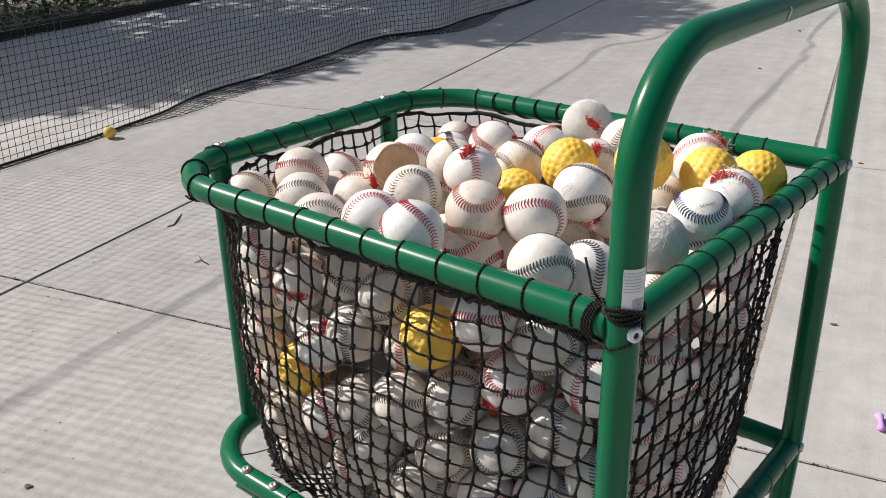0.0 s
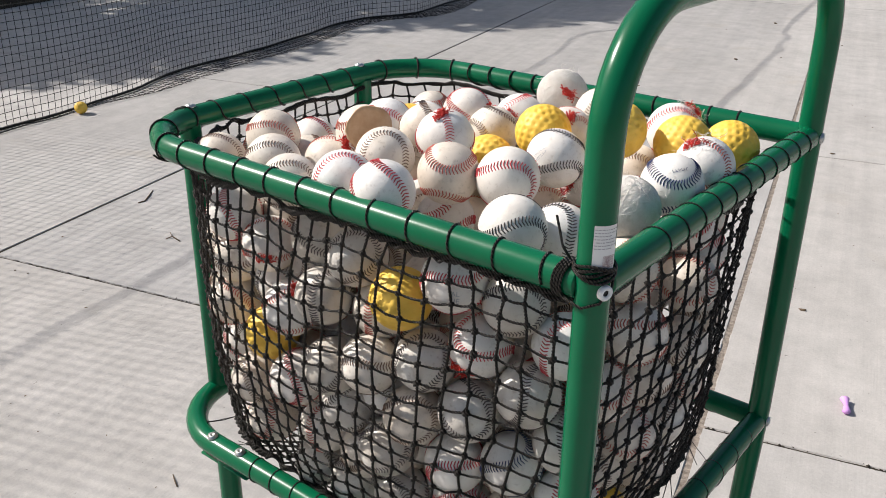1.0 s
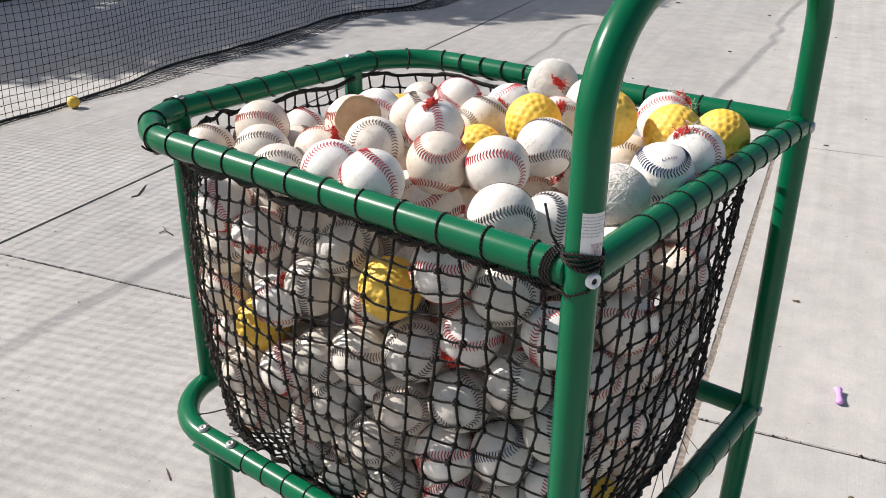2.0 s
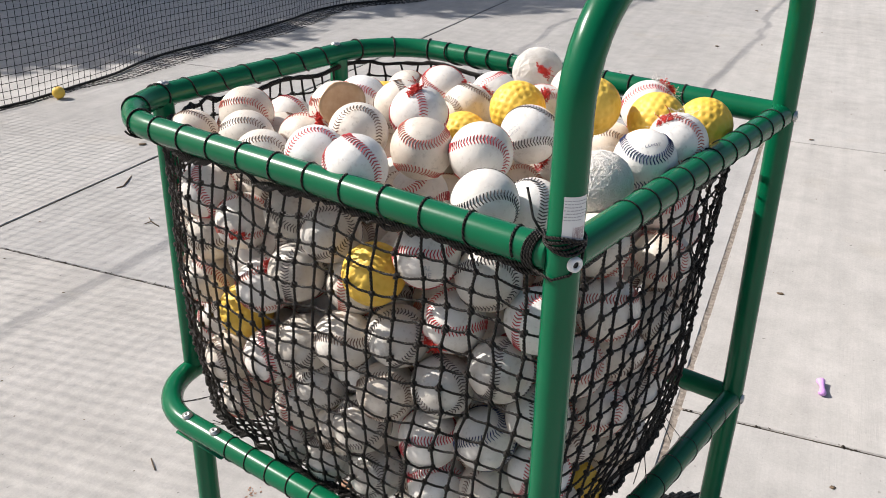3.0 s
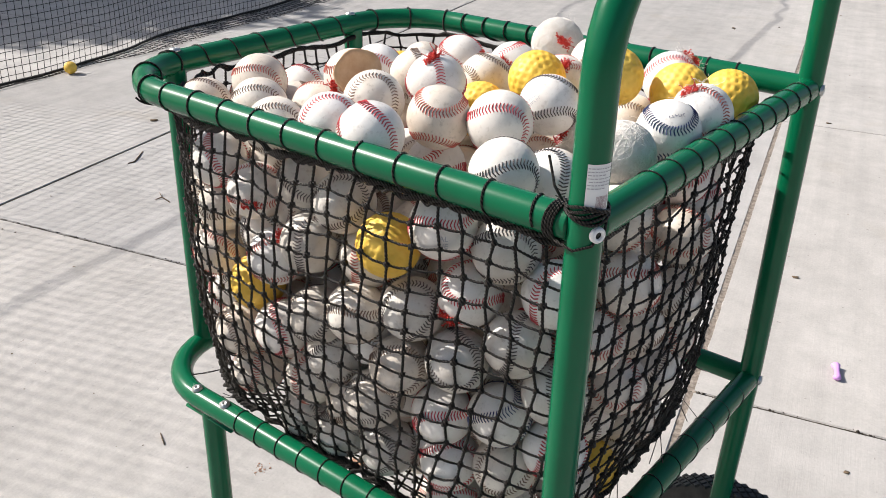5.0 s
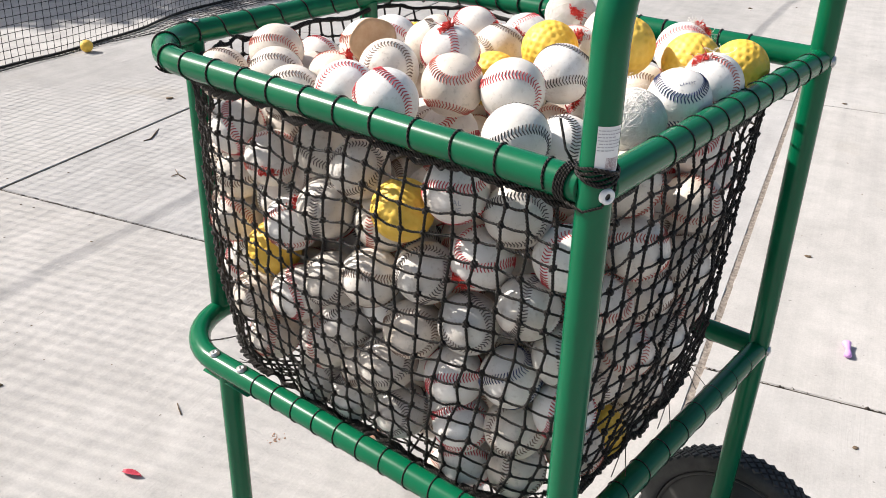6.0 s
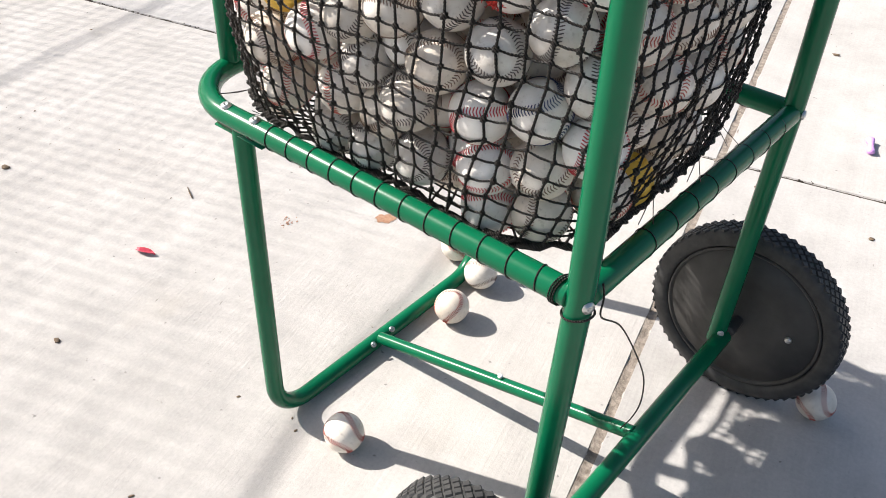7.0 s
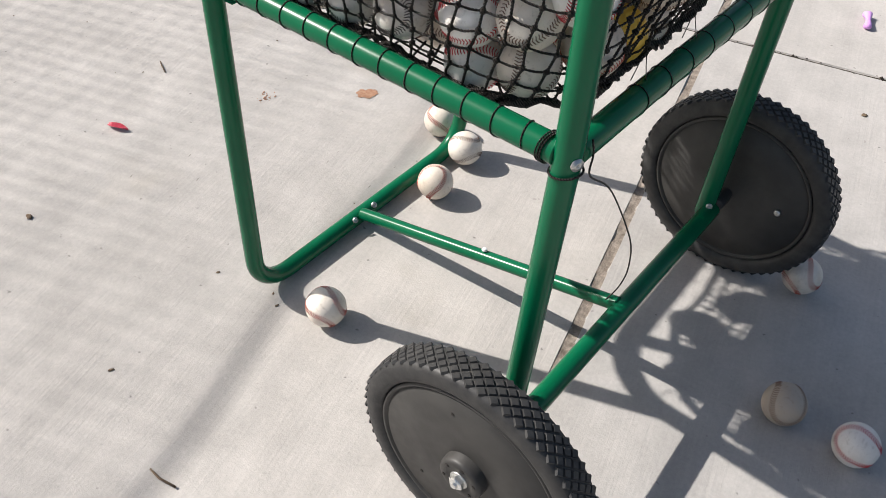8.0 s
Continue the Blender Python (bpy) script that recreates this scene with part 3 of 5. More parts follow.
def fluff_mesh(seed):
    """Fine pale wool that sticks out of a torn cover."""
    rng = random.Random(seed)
    lists = ([], [])
    for _ in range(46):
        p = Vector((rng.gauss(0, 0.014), rng.gauss(0, 0.007), BR)).normalized() * (BR + 0.0005)
        line = squiggle(rng, p, Vector((rng.uniform(-1, 1), rng.uniform(-1, 1), 0.3)), rng.uniform(0.008, 0.026), 0.55)
        sweep(lists, [q if q.length > BR else q.normalized() * (BR + 0.0006) for q in line], 0.00022, 3, False)
    return mesh("wool_fluff", raw(*lists), YARN)


def flap_mesh():
    """A round piece of the cover that has come away, its raw side out."""
    verts, faces, n, m = [(0, 0, 0.0)], [], 24, 5
    for j in range(1, m + 1):
        for i in range(n):
            a = 2 * math.pi * i / n
            r = 0.029 * j / m * (1 + 0.05 * math.sin(2 * a + 1) + 0.03 * math.sin(5 * a))
            verts.append((r * math.cos(a), r * math.sin(a), 0.009 * (j / m) ** 2))
    for i in range(n):
        faces.append((0, 1 + i, 1 + (i + 1) % n))
        for j in range(m - 1):
            q, p = 1 + j * n, 1 + (j + 1) * n
            faces.append((q + i, p + i, p + (i + 1) % n, q + (i + 1) % n))
    bm = raw(verts, faces)
    bmesh.ops.solidify(bm, geom=bm.faces[:], thickness=0.0016)
    return mesh("torn_flap", bm, HIDE)


TUFTS = [tuft_mesh(k) for k in (1, 2, 3)]
YARNS = [yarn_meshes(k) for k in (5, 6)]
FLAP = flap_mesh()
FLUFF = [fluff_mesh(k) for k in (7, 8)]
WOOL_CORE = cover_mesh(3)
WOOL_CORE.materials[0] = YARN
LABELS = {"red": "scuffed white leather baseball with red stitching", "faded": "dirty beige leather baseball with faded red stitching; end-side ones beige for shade", "brown": "worn beige leather baseball with brown dirty stitching",
          "black": "dirty white leather baseball with dark stitching, shade-greyed on the long side", "navy": "white leather baseball with navy blue stitching"}


def turn_to(rng):
    """A random turn."""
    return Euler([rng.uniform(0, 6.283) for _ in range(3)]).to_quaternion()


EYE_SIDE = Vector((0.33, -0.65, 1.46))


def facing(at, dx, dy, angle, bend):
    """The turn of a ball whose seam shows dx, dy ball radii beside its middle, running at that angle and bent to its left (up to 1), to its right (down to -1) or not (0)."""
    n = (EYE_SIDE - Vector(at)).normalized()
    right = Vector((0, 0, 1)).cross(n).normalized()
    up = n.cross(right)
    def at_t(t):
        c = 2 * math.sqrt(0.21)
        return Vector((0.7 * math.cos(t) + 0.3 * math.cos(3 * t), 0.7 * math.sin(t) - 0.3 * math.sin(3 * t), c * math.sin(2 * t)))
    def basis(t):
        p, q = at_t(t).normalized(), (at_t(t + 1e-3) - at_t(t - 1e-3)).normalized()
        q = (q - p * p.dot(q)).normalized()
        return p, q, p.cross(q)
    t0 = 0.0
    if bend:
        p, q, s = basis(radians(45))
        hollow = (at_t(radians(45) + 0.05) + at_t(radians(45) - 0.05) - 2 * at_t(radians(45))).dot(s)
        t0 = radians((0 if hollow * bend > 0 else 90) + 45 * abs(bend))
    p, q, s = basis(t0)
    pd = (right * dx + up * dy + n * math.sqrt(max(0.05, 1 - dx * dx - dy * dy))).normalized()
    td = right * math.cos(radians(angle)) + up * math.sin(radians(angle))
    td = (td - pd * pd.dot(td)).normalized()
    sd = pd.cross(td)
    return (Matrix((pd, td, sd)).transposed() @ Matrix((p, q, s))).to_quaternion()


def print_mesh(seed, mat, rows=2):
    """Faded stamped print, too worn to read: short bars on the top of a ball."""
    rng = random.Random(seed)
    verts, faces = [], []
    for j in range(rows):
        x = -0.009
        while x < 0.008:
            w = rng.uniform(0.0012, 0.0030)
            for cx, cw, cy, ch in ((x, 0.0006, 0, 0.0034), (x + w * 0.5, w, rng.choice((-0.0014, 0, 0.0014)), 0.0006)):
                q = len(verts)
                y0 = (rows - 1) * 0.003 - j * 0.006
                for px, py in ((cx - cw / 2, y0 + cy - ch / 2), (cx + cw / 2, y0 + cy - ch / 2), (cx + cw / 2, y0 + cy + ch / 2), (cx - cw / 2, y0 + cy + ch / 2)):
                    verts.append(tuple(Vector((px, py, BR)).normalized() * (BR + 0.0005)))
                faces.append((q, q + 1, q + 2, q + 3))
            x += w + rng.uniform(0.0008, 0.0016)
    return mesh("print", raw(verts, faces), mat, False)


def words_mesh(words, size, mat):
    """Stamped letters that follow the ball's curve."""
    cu = bpy.data.curves.new("letters", "FONT")
    cu.body, cu.size, cu.align_x = words, size, "CENTER"
    ob = new("letters", cu)
    me = bpy.data.meshes.new_from_object(ob.evaluated_get(bpy.context.evaluated_depsgraph_get()))
    bpy.data.objects.remove(ob)
    bpy.data.curves.remove(cu)
    for v in me.vertices:
        v.co = Vector((v.co.x, v.co.y + size * 0.3, BR)).normalized() * (BR + 0.0006)
    me.materials.clear()
    me.materials.append(mat)
    return me


PRINTS = {"letters": words_mesh("AL\nUE", 0.0085, INK), "grey": print_mesh(1, INK), "blue": print_mesh(2, NAVY, 1)}


def upon(at, dx, dy, angle, q):
    """The turn, within a ball turned by q, that brings a part's +z to the spot dx, dy and its +x to that angle."""
    n = (EYE_SIDE - Vector(at)).normalized()
    right = Vector((0, 0, 1)).cross(n).normalized()
    top = n.cross(right)
    pd = (right * dx + top * dy + n * math.sqrt(max(0.02, 1 - dx * dx - dy * dy))).normalized()
    td = right * math.cos(radians(angle)) + top * math.sin(radians(angle))
    td = (td - pd * pd.dot(td)).normalized()
    m = Matrix((td, pd.cross(td), pd)).transposed().to_quaternion()
    return (q.inverted() @ m).to_euler()


def ball(kind, at, rng, group, near=True, seam=None, spot=None):
    """One ball: its cover, with the stitching and what has come loose as parts. seam: as facing() takes it. spot: dx, dy and angle of a tuft, with a print's name before them for a stamp."""
    q = facing(at, *seam) if seam else turn_to(rng)
    if kind == "yellow":
        ob = new("dimpled_ball", DIMPLED)
        label, cat = "yellow dimpled foam practice ball", "ball"
    elif kind == "yarn":
        ob = new("unwound_ball", WOOL_CORE)
        label, cat = "baseball without its cover, wound pale wool strands", "ball"
        part("loose_yarn", rng.choice(YARNS), None, ob, "loose grey wool strands")
        if at[1] > 0.3:
            part("frayed_thread", rng.choice(TUFTS), None, ob, "frayed red thread").rotation_euler = upon(at, 0.22, 0.05, -40, q)
    else:
        worn = kind in ("brown", "faded", "flap", "soiled")
        ob = new("baseball", (SOILED_COVER if kind == "soiled" else GRUBBY_SHADED_COVER if kind == "grubby" else WORN_SHADE_COVER if worn else COVER) if near else WORN_PLAIN if worn else COVER_PLAIN)
        cat = "baseball"
        loose = kind in ("torn", "flap", "tuft")
        colour = "red" if kind == "tuft" else "black" if kind == "grubby" else "brown" if kind == "soiled" else rng.choice(("red", "faded")) if loose else kind
        label = "torn baseball with frayed red thread hanging out" if loose else LABELS[colour]
        part("stitching", STITCH[colour], None, ob, {"navy": "navy blue thread", "black": "dark thread"}.get(colour, ""))
        if loose:
            turn = upon(at, *(spot or (rng.uniform(-0.4, 0.4), rng.uniform(0.1, 0.6), rng.uniform(0, 180))), q)
            part("frayed_thread", rng.choice(TUFTS), None, ob, "frayed red thread").rotation_euler = turn
            if kind == "torn":
                part("wool_fluff", rng.choice(FLUFF), None, ob, "loose pale wool").rotation_euler = turn
        elif spot:
            part("print", PRINTS[spot[0]], None, ob, "worn stamped print").rotation_euler = upon(at, *spot[1:], q)
        if kind == "flap":
            f = part("torn_flap", FLAP, None, ob, "raw brown underside of the leather")
            m = upon(at, 0.15, 0.12, 20, q)
            f.rotation_euler = m
            f.location = m.to_matrix() @ Vector((0, 0, BR + 0.001))
    ob.matrix_world = Matrix.Translation(at) @ q.to_matrix().to_4x4()
    return tagged(ob, label, cat, group)


# balls in sight: x, y, z of the centre, kind, seam as facing() takes it, and the spot of a tuft or a stamp
HEAP_A = [(-0.672, 0.106, 1.066, "brown", (0.5, 0.6, -50, -0.25), None), (-0.597, 0.142, 1.105, "faded", (0, 0.45, -12, -0.25), None), (-0.648, 0.266, 1.058, "red", (0.62, 0.45, -70, -0.25), None),
          (-0.544, 0.094, 1.092, "brown", (0, 0.62, -8, -0.25), None), (-0.47, 0.055, 1.09, "brown", (0.05, 0.66, -3, -0.25), None), (-0.509, 0.166, 1.08, "faded", (0.4, 0.78, -38, -0.25), None),
          (-0.457, 0.177, 1.129, "flap", None, (-0.62, -0.35, 70)), (-0.495, 0.265, 1.114, "red", (-0.05, 0.5, -14, -0.25), None), (-0.381, 0.059, 1.112, "red", (-0.45, 0.68, 38, -0.25), None)]
HEAP_B = [(-0.379, 0.131, 1.124, "brown", (-0.68, 0.28, 72, -0.25), None), (-0.301, 0.04, 1.122, "red", (0.38, 0.4, -52, 0), None), (-0.344, 0.206, 1.137, "tuft", (0.12, 0.38, -80, -0.25), (-0.12, 0.8, 60)),
          (-0.42, 0.261, 1.12, "brown", (0.1, 0.62, -75, 0), None), (-0.431, 0.37, 1.119, "tuft", (0, -0.18, -35, -0.25), (0.85, 0.1, -70)), (-0.281, 0.133, 1.124, "faded", (-0.12, 0.12, -12, 1), None),
          (-0.212, 0.155, 1.127, "red", (0, 0.44, 3, -0.25), None), (-0.219, 0.27, 1.121, "black", (0, -0.27, 17, -0.25), ("grey", -0.5, 0.15, 35)), (-0.155, 0.083, 1.103, "black", (0.1, 0.18, 22, -0.25), None)]
HEAP_C = [(-0.136, 0.149, 1.079, "black", (0.35, 0.35, 86, 0.25), None), (-0.27, 0.32, 1.133, "yellow", None, None), (-0.345, 0.49, 1.138, "yarn", None, None),
          (-0.37, 0.415, 1.112, "torn", (0.5, -0.5, 60, 0), (-0.3, 0.1, -50)), (-0.283, 0.403, 1.11, "torn", None, (0.1, 0.55, 80)), (-0.269, 0.471, 1.126, "brown", (-0.5, -0.1, 70, 0), None),
          (-0.176, 0.345, 1.149, "yellow", None, None), (-0.15, 0.459, 1.127, "torn", (-0.1, 0.75, 25, -0.25), (0.6, 0.85, 0)), (-0.11, 0.398, 1.13, "yellow", None, None)]
HEAP_D = [(-0.07, 0.459, 1.118, "yellow", None, None), (-0.059, 0.348, 1.124, "torn", (0.4, 0.62, -38, -0.25), (-0.4, 0.7, 20)), (-0.066, 0.276, 1.119, "navy", (-0.02, 0.05, -10, 0.8), ("blue", 0.2, 0.5, 25)),
          (-0.086, 0.207, 1.106, "yarn", None, None), (-0.186, 0.427, 1.07, "brown", (0, 0.55, -8, -0.25), None), (-0.206, 0.333, 1.079, "torn", (-0.3, 0.3, 60, 0), (-0.55, -0.1, 60)),
          (-0.262, 0.335, 1.021, "faded", (-0.3, 0.75, -5, -0.25), None), (-0.361, 0.202, 1.023, "brown", (0.3, -0.2, 20, 0), None), (-0.344, 0.27, 1.001, "faded", (-0.2, -0.2, -30, 0), None)]
HEAP_E = [(-0.33, 0.282, 1.089, "yellow", None, None), (-0.585, 0.197, 1.058, "brown", None, None), (-0.366, 0.342, 1.109, "brown", None, None),
          (-0.51, 0.332, 1.09, "yellow", None, None)]
# pressed against the long side of the sack; the greyest covers carry dirt and painted shade
LONG_SIDE_A = [(-0.508, 0.049, 0.999, "torn", (0.2, -0.55, -8, 0.25), (-0.2, -0.5, 0)), (-0.422, 0.057, 1.029, "grubby", (-0.3, -0.35, -35, 0.25), None), (-0.35, 0.048, 1.027, "grubby", (0.3, -0.5, 40, 0.25), None),
               (-0.39, 0.029, 0.97, "grubby", (-0.42, 0.05, 80, -0.25), None), (-0.452, 0.028, 0.932, "torn", (-0.1, 0.55, 20, 0), (0.15, 0.6, 80)), (-0.267, 0.03, 1.005, "yellow", None, None),
               (-0.501, 0.035, 0.876, "yellow", None, None), (-0.32, 0.058, 0.963, "faded", (-0.5, -0.1, 80, 0), None), (-0.574, 0.047, 1.026, "red", (-0.2, -0.1, -65, 0), None)]
LONG_SIDE_B = [(-0.584, 0.056, 0.958, "brown", (0.1, -0.4, 20, 0), None), (-0.593, 0.05, 0.89, "faded", (0.1, 0.2, -40, 0), None), (-0.446, 0.026, 0.832, "red", (-0.2, 0.1, -70, 0), None),
               (-0.312, 0.024, 0.905, "brown", (0.1, -0.1, -12, 0.25), None), (-0.378, 0.023, 0.877, "grubby", (0.3, -0.3, 65, 0), None), (-0.2, 0.041, 1.045, "red", (0, 0, -6, 0.25), ("letters", 0.02, -0.52, -4)),
               (-0.139, 0.072, 1.024, "grubby", (0, 0.5, 3, -0.25), None), (-0.176, 0.061, 0.963, "tuft", (0.45, -0.25, 8, 0), (-0.6, -0.72, 10)), (-0.237, 0.037, 0.932, "grubby", (0.55, -0.3, 65, 0.25), None)]
LONG_SIDE_C = [(-0.084, 0.088, 0.984, "red", (-0.6, -0.2, 72, 0), None), (-0.112, 0.063, 0.923, "grubby", (-0.12, 0.05, 86, 0), None), (-0.179, 0.046, 0.883, "grubby", (0.55, 0.15, -62, -0.25), None),
               (-0.252, 0.033, 0.852, "brown", (-0.1, 0.48, -5, -0.25), None), (-0.372, 0.045, 0.812, "grubby", (-0.2, 0.4, 30, 0), None), (-0.416, 0.046, 0.758, "faded", (-0.65, 0, 78, -0.25), None),
               (-0.293, 0.033, 0.787, "grubby", (-0.1, 0.66, -12, -0.25), None), (-0.45, 0.063, 0.674, "grubby", (0.3, 0.1, -60, 0), None), (-0.532, 0.051, 0.72, "faded", (-0.1, 0, 80, 0), None)]
LONG_SIDE_D = [(-0.376, 0.06, 0.681, "grubby", (0, 0.3, -20, 0), None), (-0.289, 0.054, 0.701, "grubby", (-0.3, 0.45, -40, -0.25), None), (-0.196, 0.044, 0.804, "red", (0.35, -0.1, 5, 0.25), None),
               (-0.128, 0.062, 0.824, "navy", (-0.2, -0.1, 15, 0.25), None), (-0.188, 0.052, 0.734, "red", (0.1, 0.48, 8, -0.25), None), (-0.119, 0.064, 0.753, "brown", (0.55, -0.5, 50, 0), None),
               (-0.119, 0.075, 0.684, "brown", (-0.3, 0.25, 88, 0), None), (-0.189, 0.067, 0.666, "red", (-0.1, 0.2, 5, 0), None), (-0.067, 0.086, 0.791, "red", (-0.3, 0, 80, 0), None)]
LONG_SIDE_E = [(-0.54, 0.035, 0.79, "brown", None, None), (-0.075, 0.088, 0.863, "grubby", None, None)]
# pressed against the end below the handle; faded kinds here darken the balls for shade
END_SIDE_A = [(-0.091, 0.217, 0.997, "faded", (0.3, 0.2, -60, 0.25), None), (-0.042, 0.167, 0.98, "faded", (0.15, 0.28, 4, 0.25), None), (-0.048, 0.32, 0.984, "faded", (-0.1, -0.65, -8, 0.25), None),
              (-0.043, 0.196, 0.913, "brown", (0.1, 0.55, 3, 0.25), None), (-0.067, 0.389, 0.997, "red", (-0.1, 0.3, -5, 0.25), None), (-0.058, 0.127, 0.919, "faded", (0.1, -0.4, -8, 0.25), None),
              (-0.048, 0.315, 0.898, "brown", (0.4, 0, 60, 0), None), (-0.043, 0.17, 0.848, "faded", (0.65, 0.25, -75, -0.25), None), (-0.087, 0.275, 0.675, "brown", (0.1, 0.45, 38, 0), None)]
END_SIDE_B = [(-0.082, 0.206, 0.684, "yellow", None, None), (-0.076, 0.138, 0.7, "faded", (-0.1, 0.4, 85, 0), None), (-0.049, 0.272, 0.811, "brown", (0.4, 0.2, 70, 0), None),
              (-0.078, 0.172, 0.788, "brown", (0.1, 0.1, -50, 0), None), (-0.063, 0.259, 0.741, "brown", (0, 0.3, 30, 0), None), (-0.108, 0.479, 1.006, "faded", (-0.2, 0.2, 60, 0), None),
              (-0.058, 0.338, 0.831, "faded", (0.2, 0.1, -70, 0), None)]
IN_SIGHT = HEAP_A + HEAP_B + HEAP_C + HEAP_D + HEAP_E + LONG_SIDE_A + LONG_SIDE_B + LONG_SIDE_C + LONG_SIDE_D + LONG_SIDE_E + END_SIDE_A + END_SIDE_B


def packed():
    """Places for all balls: those in sight stay, the room behind them is filled, and none may cut another."""
    rng = np.random.default_rng(5)
    named = [(np.array(b[:3]), b[3], (b[4], b[5])) for b in IN_SIGHT]
    fixed = np.array([p for p, _, _ in named])
    fill, step = [], 0.0735
    for iz in range(9):
        z = 0.655 + iz * step * 0.82
        for iy in range(9):
            for ix in range(11):
                p = np.array((-0.70 + ix * step + (iz % 2) * step / 2 + (iy % 2) * step / 2, 0.065 + iy * step * 0.87 + (iz % 2) * 0.02, z)) + rng.normal(0, 0.006, 3)
                if p[2] > 1.05 or (np.linalg.norm(fixed - p, axis=1).min() < 0.052):
                    continue
                # only what lies within two balls of an open side
                if min(p[1] - PY, PX - p[0], 1.06 - p[2], p[0] - LX + 0.05, BY - p[1] + 0.05, p[2] - 0.56) > 0.17:
                    continue
                fill.append(p)
    gap = BR + 0.004

    def inside(p, top):
        f = np.clip((1.09 - np.clip(p[:, 2], 0.6, 1.2)) / 0.44, 0, 1) ** 4
        one = np.ones(len(p))
        low = np.stack([LX + 0.020 + 0.020 * f, PY - 0.006 + 0.030 * f, 0.612 * one], 1) + gap
        high = np.stack([PX - 0.008 - 0.045 * f, BY - 0.024 - 0.035 * f, top * one], 1) - gap
        p = np.clip(p, low, high)
        # the sack's rounded corners
        for xs, ys, r in ((0, 0, 0.15), (0, 1, 0.08), (1, 1, 0.17), (1, 0, 0.07)):
            cx = (low, high)[xs][:, 0] + (r, -r)[xs]
            cy = (low, high)[ys][:, 1] + (r, -r)[ys]
            dx, dy = p[:, 0] - cx, p[:, 1] - cy
            d = np.hypot(dx, dy)
            out = (dx * (1, -1)[xs] < 0) & (dy * (1, -1)[ys] < 0) & (d > r)
            p[:, 0] = np.where(out, cx + dx * r / np.maximum(d, 1e-6), p[:, 0])
            p[:, 1] = np.where(out, cy + dy * r / np.maximum(d, 1e-6), p[:, 1])
        return p

    def spread(p, held, rounds, top, rate):
        for _ in range(rounds):
            both = np.concatenate([p, held]) if len(held) else p
            d = p[:, None] - both[None]
            dist = np.maximum(np.linalg.norm(d, axis=2), 1e-4)
            dist[np.arange(len(p)), np.arange(len(p))] = 1
            push = np.clip(2 * BR * 0.985 - dist, 0, None) / dist
            p = inside(p + rate * (d * push[:, :, None]).sum(1), top)
        return p

    rest = spread(np.array(fill), fixed, 120, 1.09, 0.45)
    pts = np.concatenate([fixed, rest])
    # more balls wherever one still fits
    extra, near = [], pts
    for p in inside(rng.uniform((LX, PY, 0.65), (PX, BY, 1.06), (16000, 3)), 1.09):
        if min(p[1] - PY, PX - p[0], 1.06 - p[2], p[0] - LX + 0.05, BY - p[1] + 0.05, p[2] - 0.55) < 0.2 and np.linalg.norm(near - p, axis=1).min() > 0.0698:
            extra.append(p)
            near = np.concatenate([near, p[None]])
    pts, fill = near, fill + extra
    rings = [np.array([sack(i / 72, k / 12)[:2] for i in range(72)]) for k in range(13)]

    def within(p):
        """Whether a ball there stays inside the net at its height."""
        ring = rings[int(round(min(max((1.09 - p[2]) / 0.44, 0), 1) * 12))]
        a, b = ring, np.roll(ring, -1, 0)
        e, w = b - a, p[:2] - a
        f = np.clip((w * e).sum(1) / np.maximum((e * e).sum(1), 1e-9), 0, 1)
        side = e[:, 0] * w[:, 1] - e[:, 1] * w[:, 0]
        return np.hypot(*(w - e * f[:, None]).T).min() > BR - 0.005 and (side < 0).sum() > 60

    kinds = [k for _, k, _ in named] + [("brown", "red", "black", "faded", "brown", "black")[i % 6] for i in range(len(fill))]
    keep, dropped = [], set()
    d = np.linalg.norm(pts[:, None] - pts[None], axis=2) + np.eye(len(pts))
    for i in range(len(pts)):
        if i >= len(named) and (any(d[i, j] < 0.067 for j in keep) or not within(pts[i])):
            continue
        keep.append(i)
    return [(pts[i], kinds[i], i < len(named), named[i][2] if i < len(named) else (None, None)) for i in keep]


_rng = random.Random(21)
PLACES = packed()
BALL_AT = [Vector(p) for p, _, _, _ in PLACES]
for _p, _k, _near, _how in PLACES:
    ball(_k, _p, _rng, "balls in the cart", _near, *_how)
# loose balls on the concrete
for _x, _y, _k, _seam in ((-0.463, 0.051, "faded", (0.45, 0.2, -70, 0.4)), (-0.535, 0.447, "faded", (0.40, -0.15, 58, 0.3)), (-0.558, 0.577, "brown", (0.0, 0.45, -12, 0.4)), (-0.661, 0.619, "faded", (-0.2, -0.3, -30, 0)),
                          (0.262, 0.397, "soiled", (-0.52, 0.0, 102, 0.12)), (0.385, 0.398, "red", (-0.84, 0.02, 76, -1)), (0.163, 0.704, "faded", (0.3, 0.2, -72, 0.4))):
    ball(_k, (_x, _y, BR), _rng, "loose balls on the ground", True, _seam)
ball("yellow", (-4.62, 2.11, BR), _rng, "loose balls on the ground")


# ---- the net sack's cords ----
def held_off(p):
    """A point of the net, moved out to where the ball behind it holds it."""
    for c in BALL_AT:
        d = p - c
        if d.length_squared < (BR + 0.0032) ** 2:
            p = c + d.normalized() * (BR + 0.0032)
    return p


def knots():
    rng = random.Random(11)
    grid = []
    for j in range(ROWS_N + 1):
        row = []
        for i in range(COLS):
            v = j / ROWS_N
            s = crowd((i + rng.uniform(-0.14, 0.14) + 0.8 * v) / COLS)
            row.append(held_off(sack(s, min(max(v + rng.uniform(-0.007, 0.007) * (0 < j < ROWS_N), 0), 1))))
        grid.append(row)
    return grid


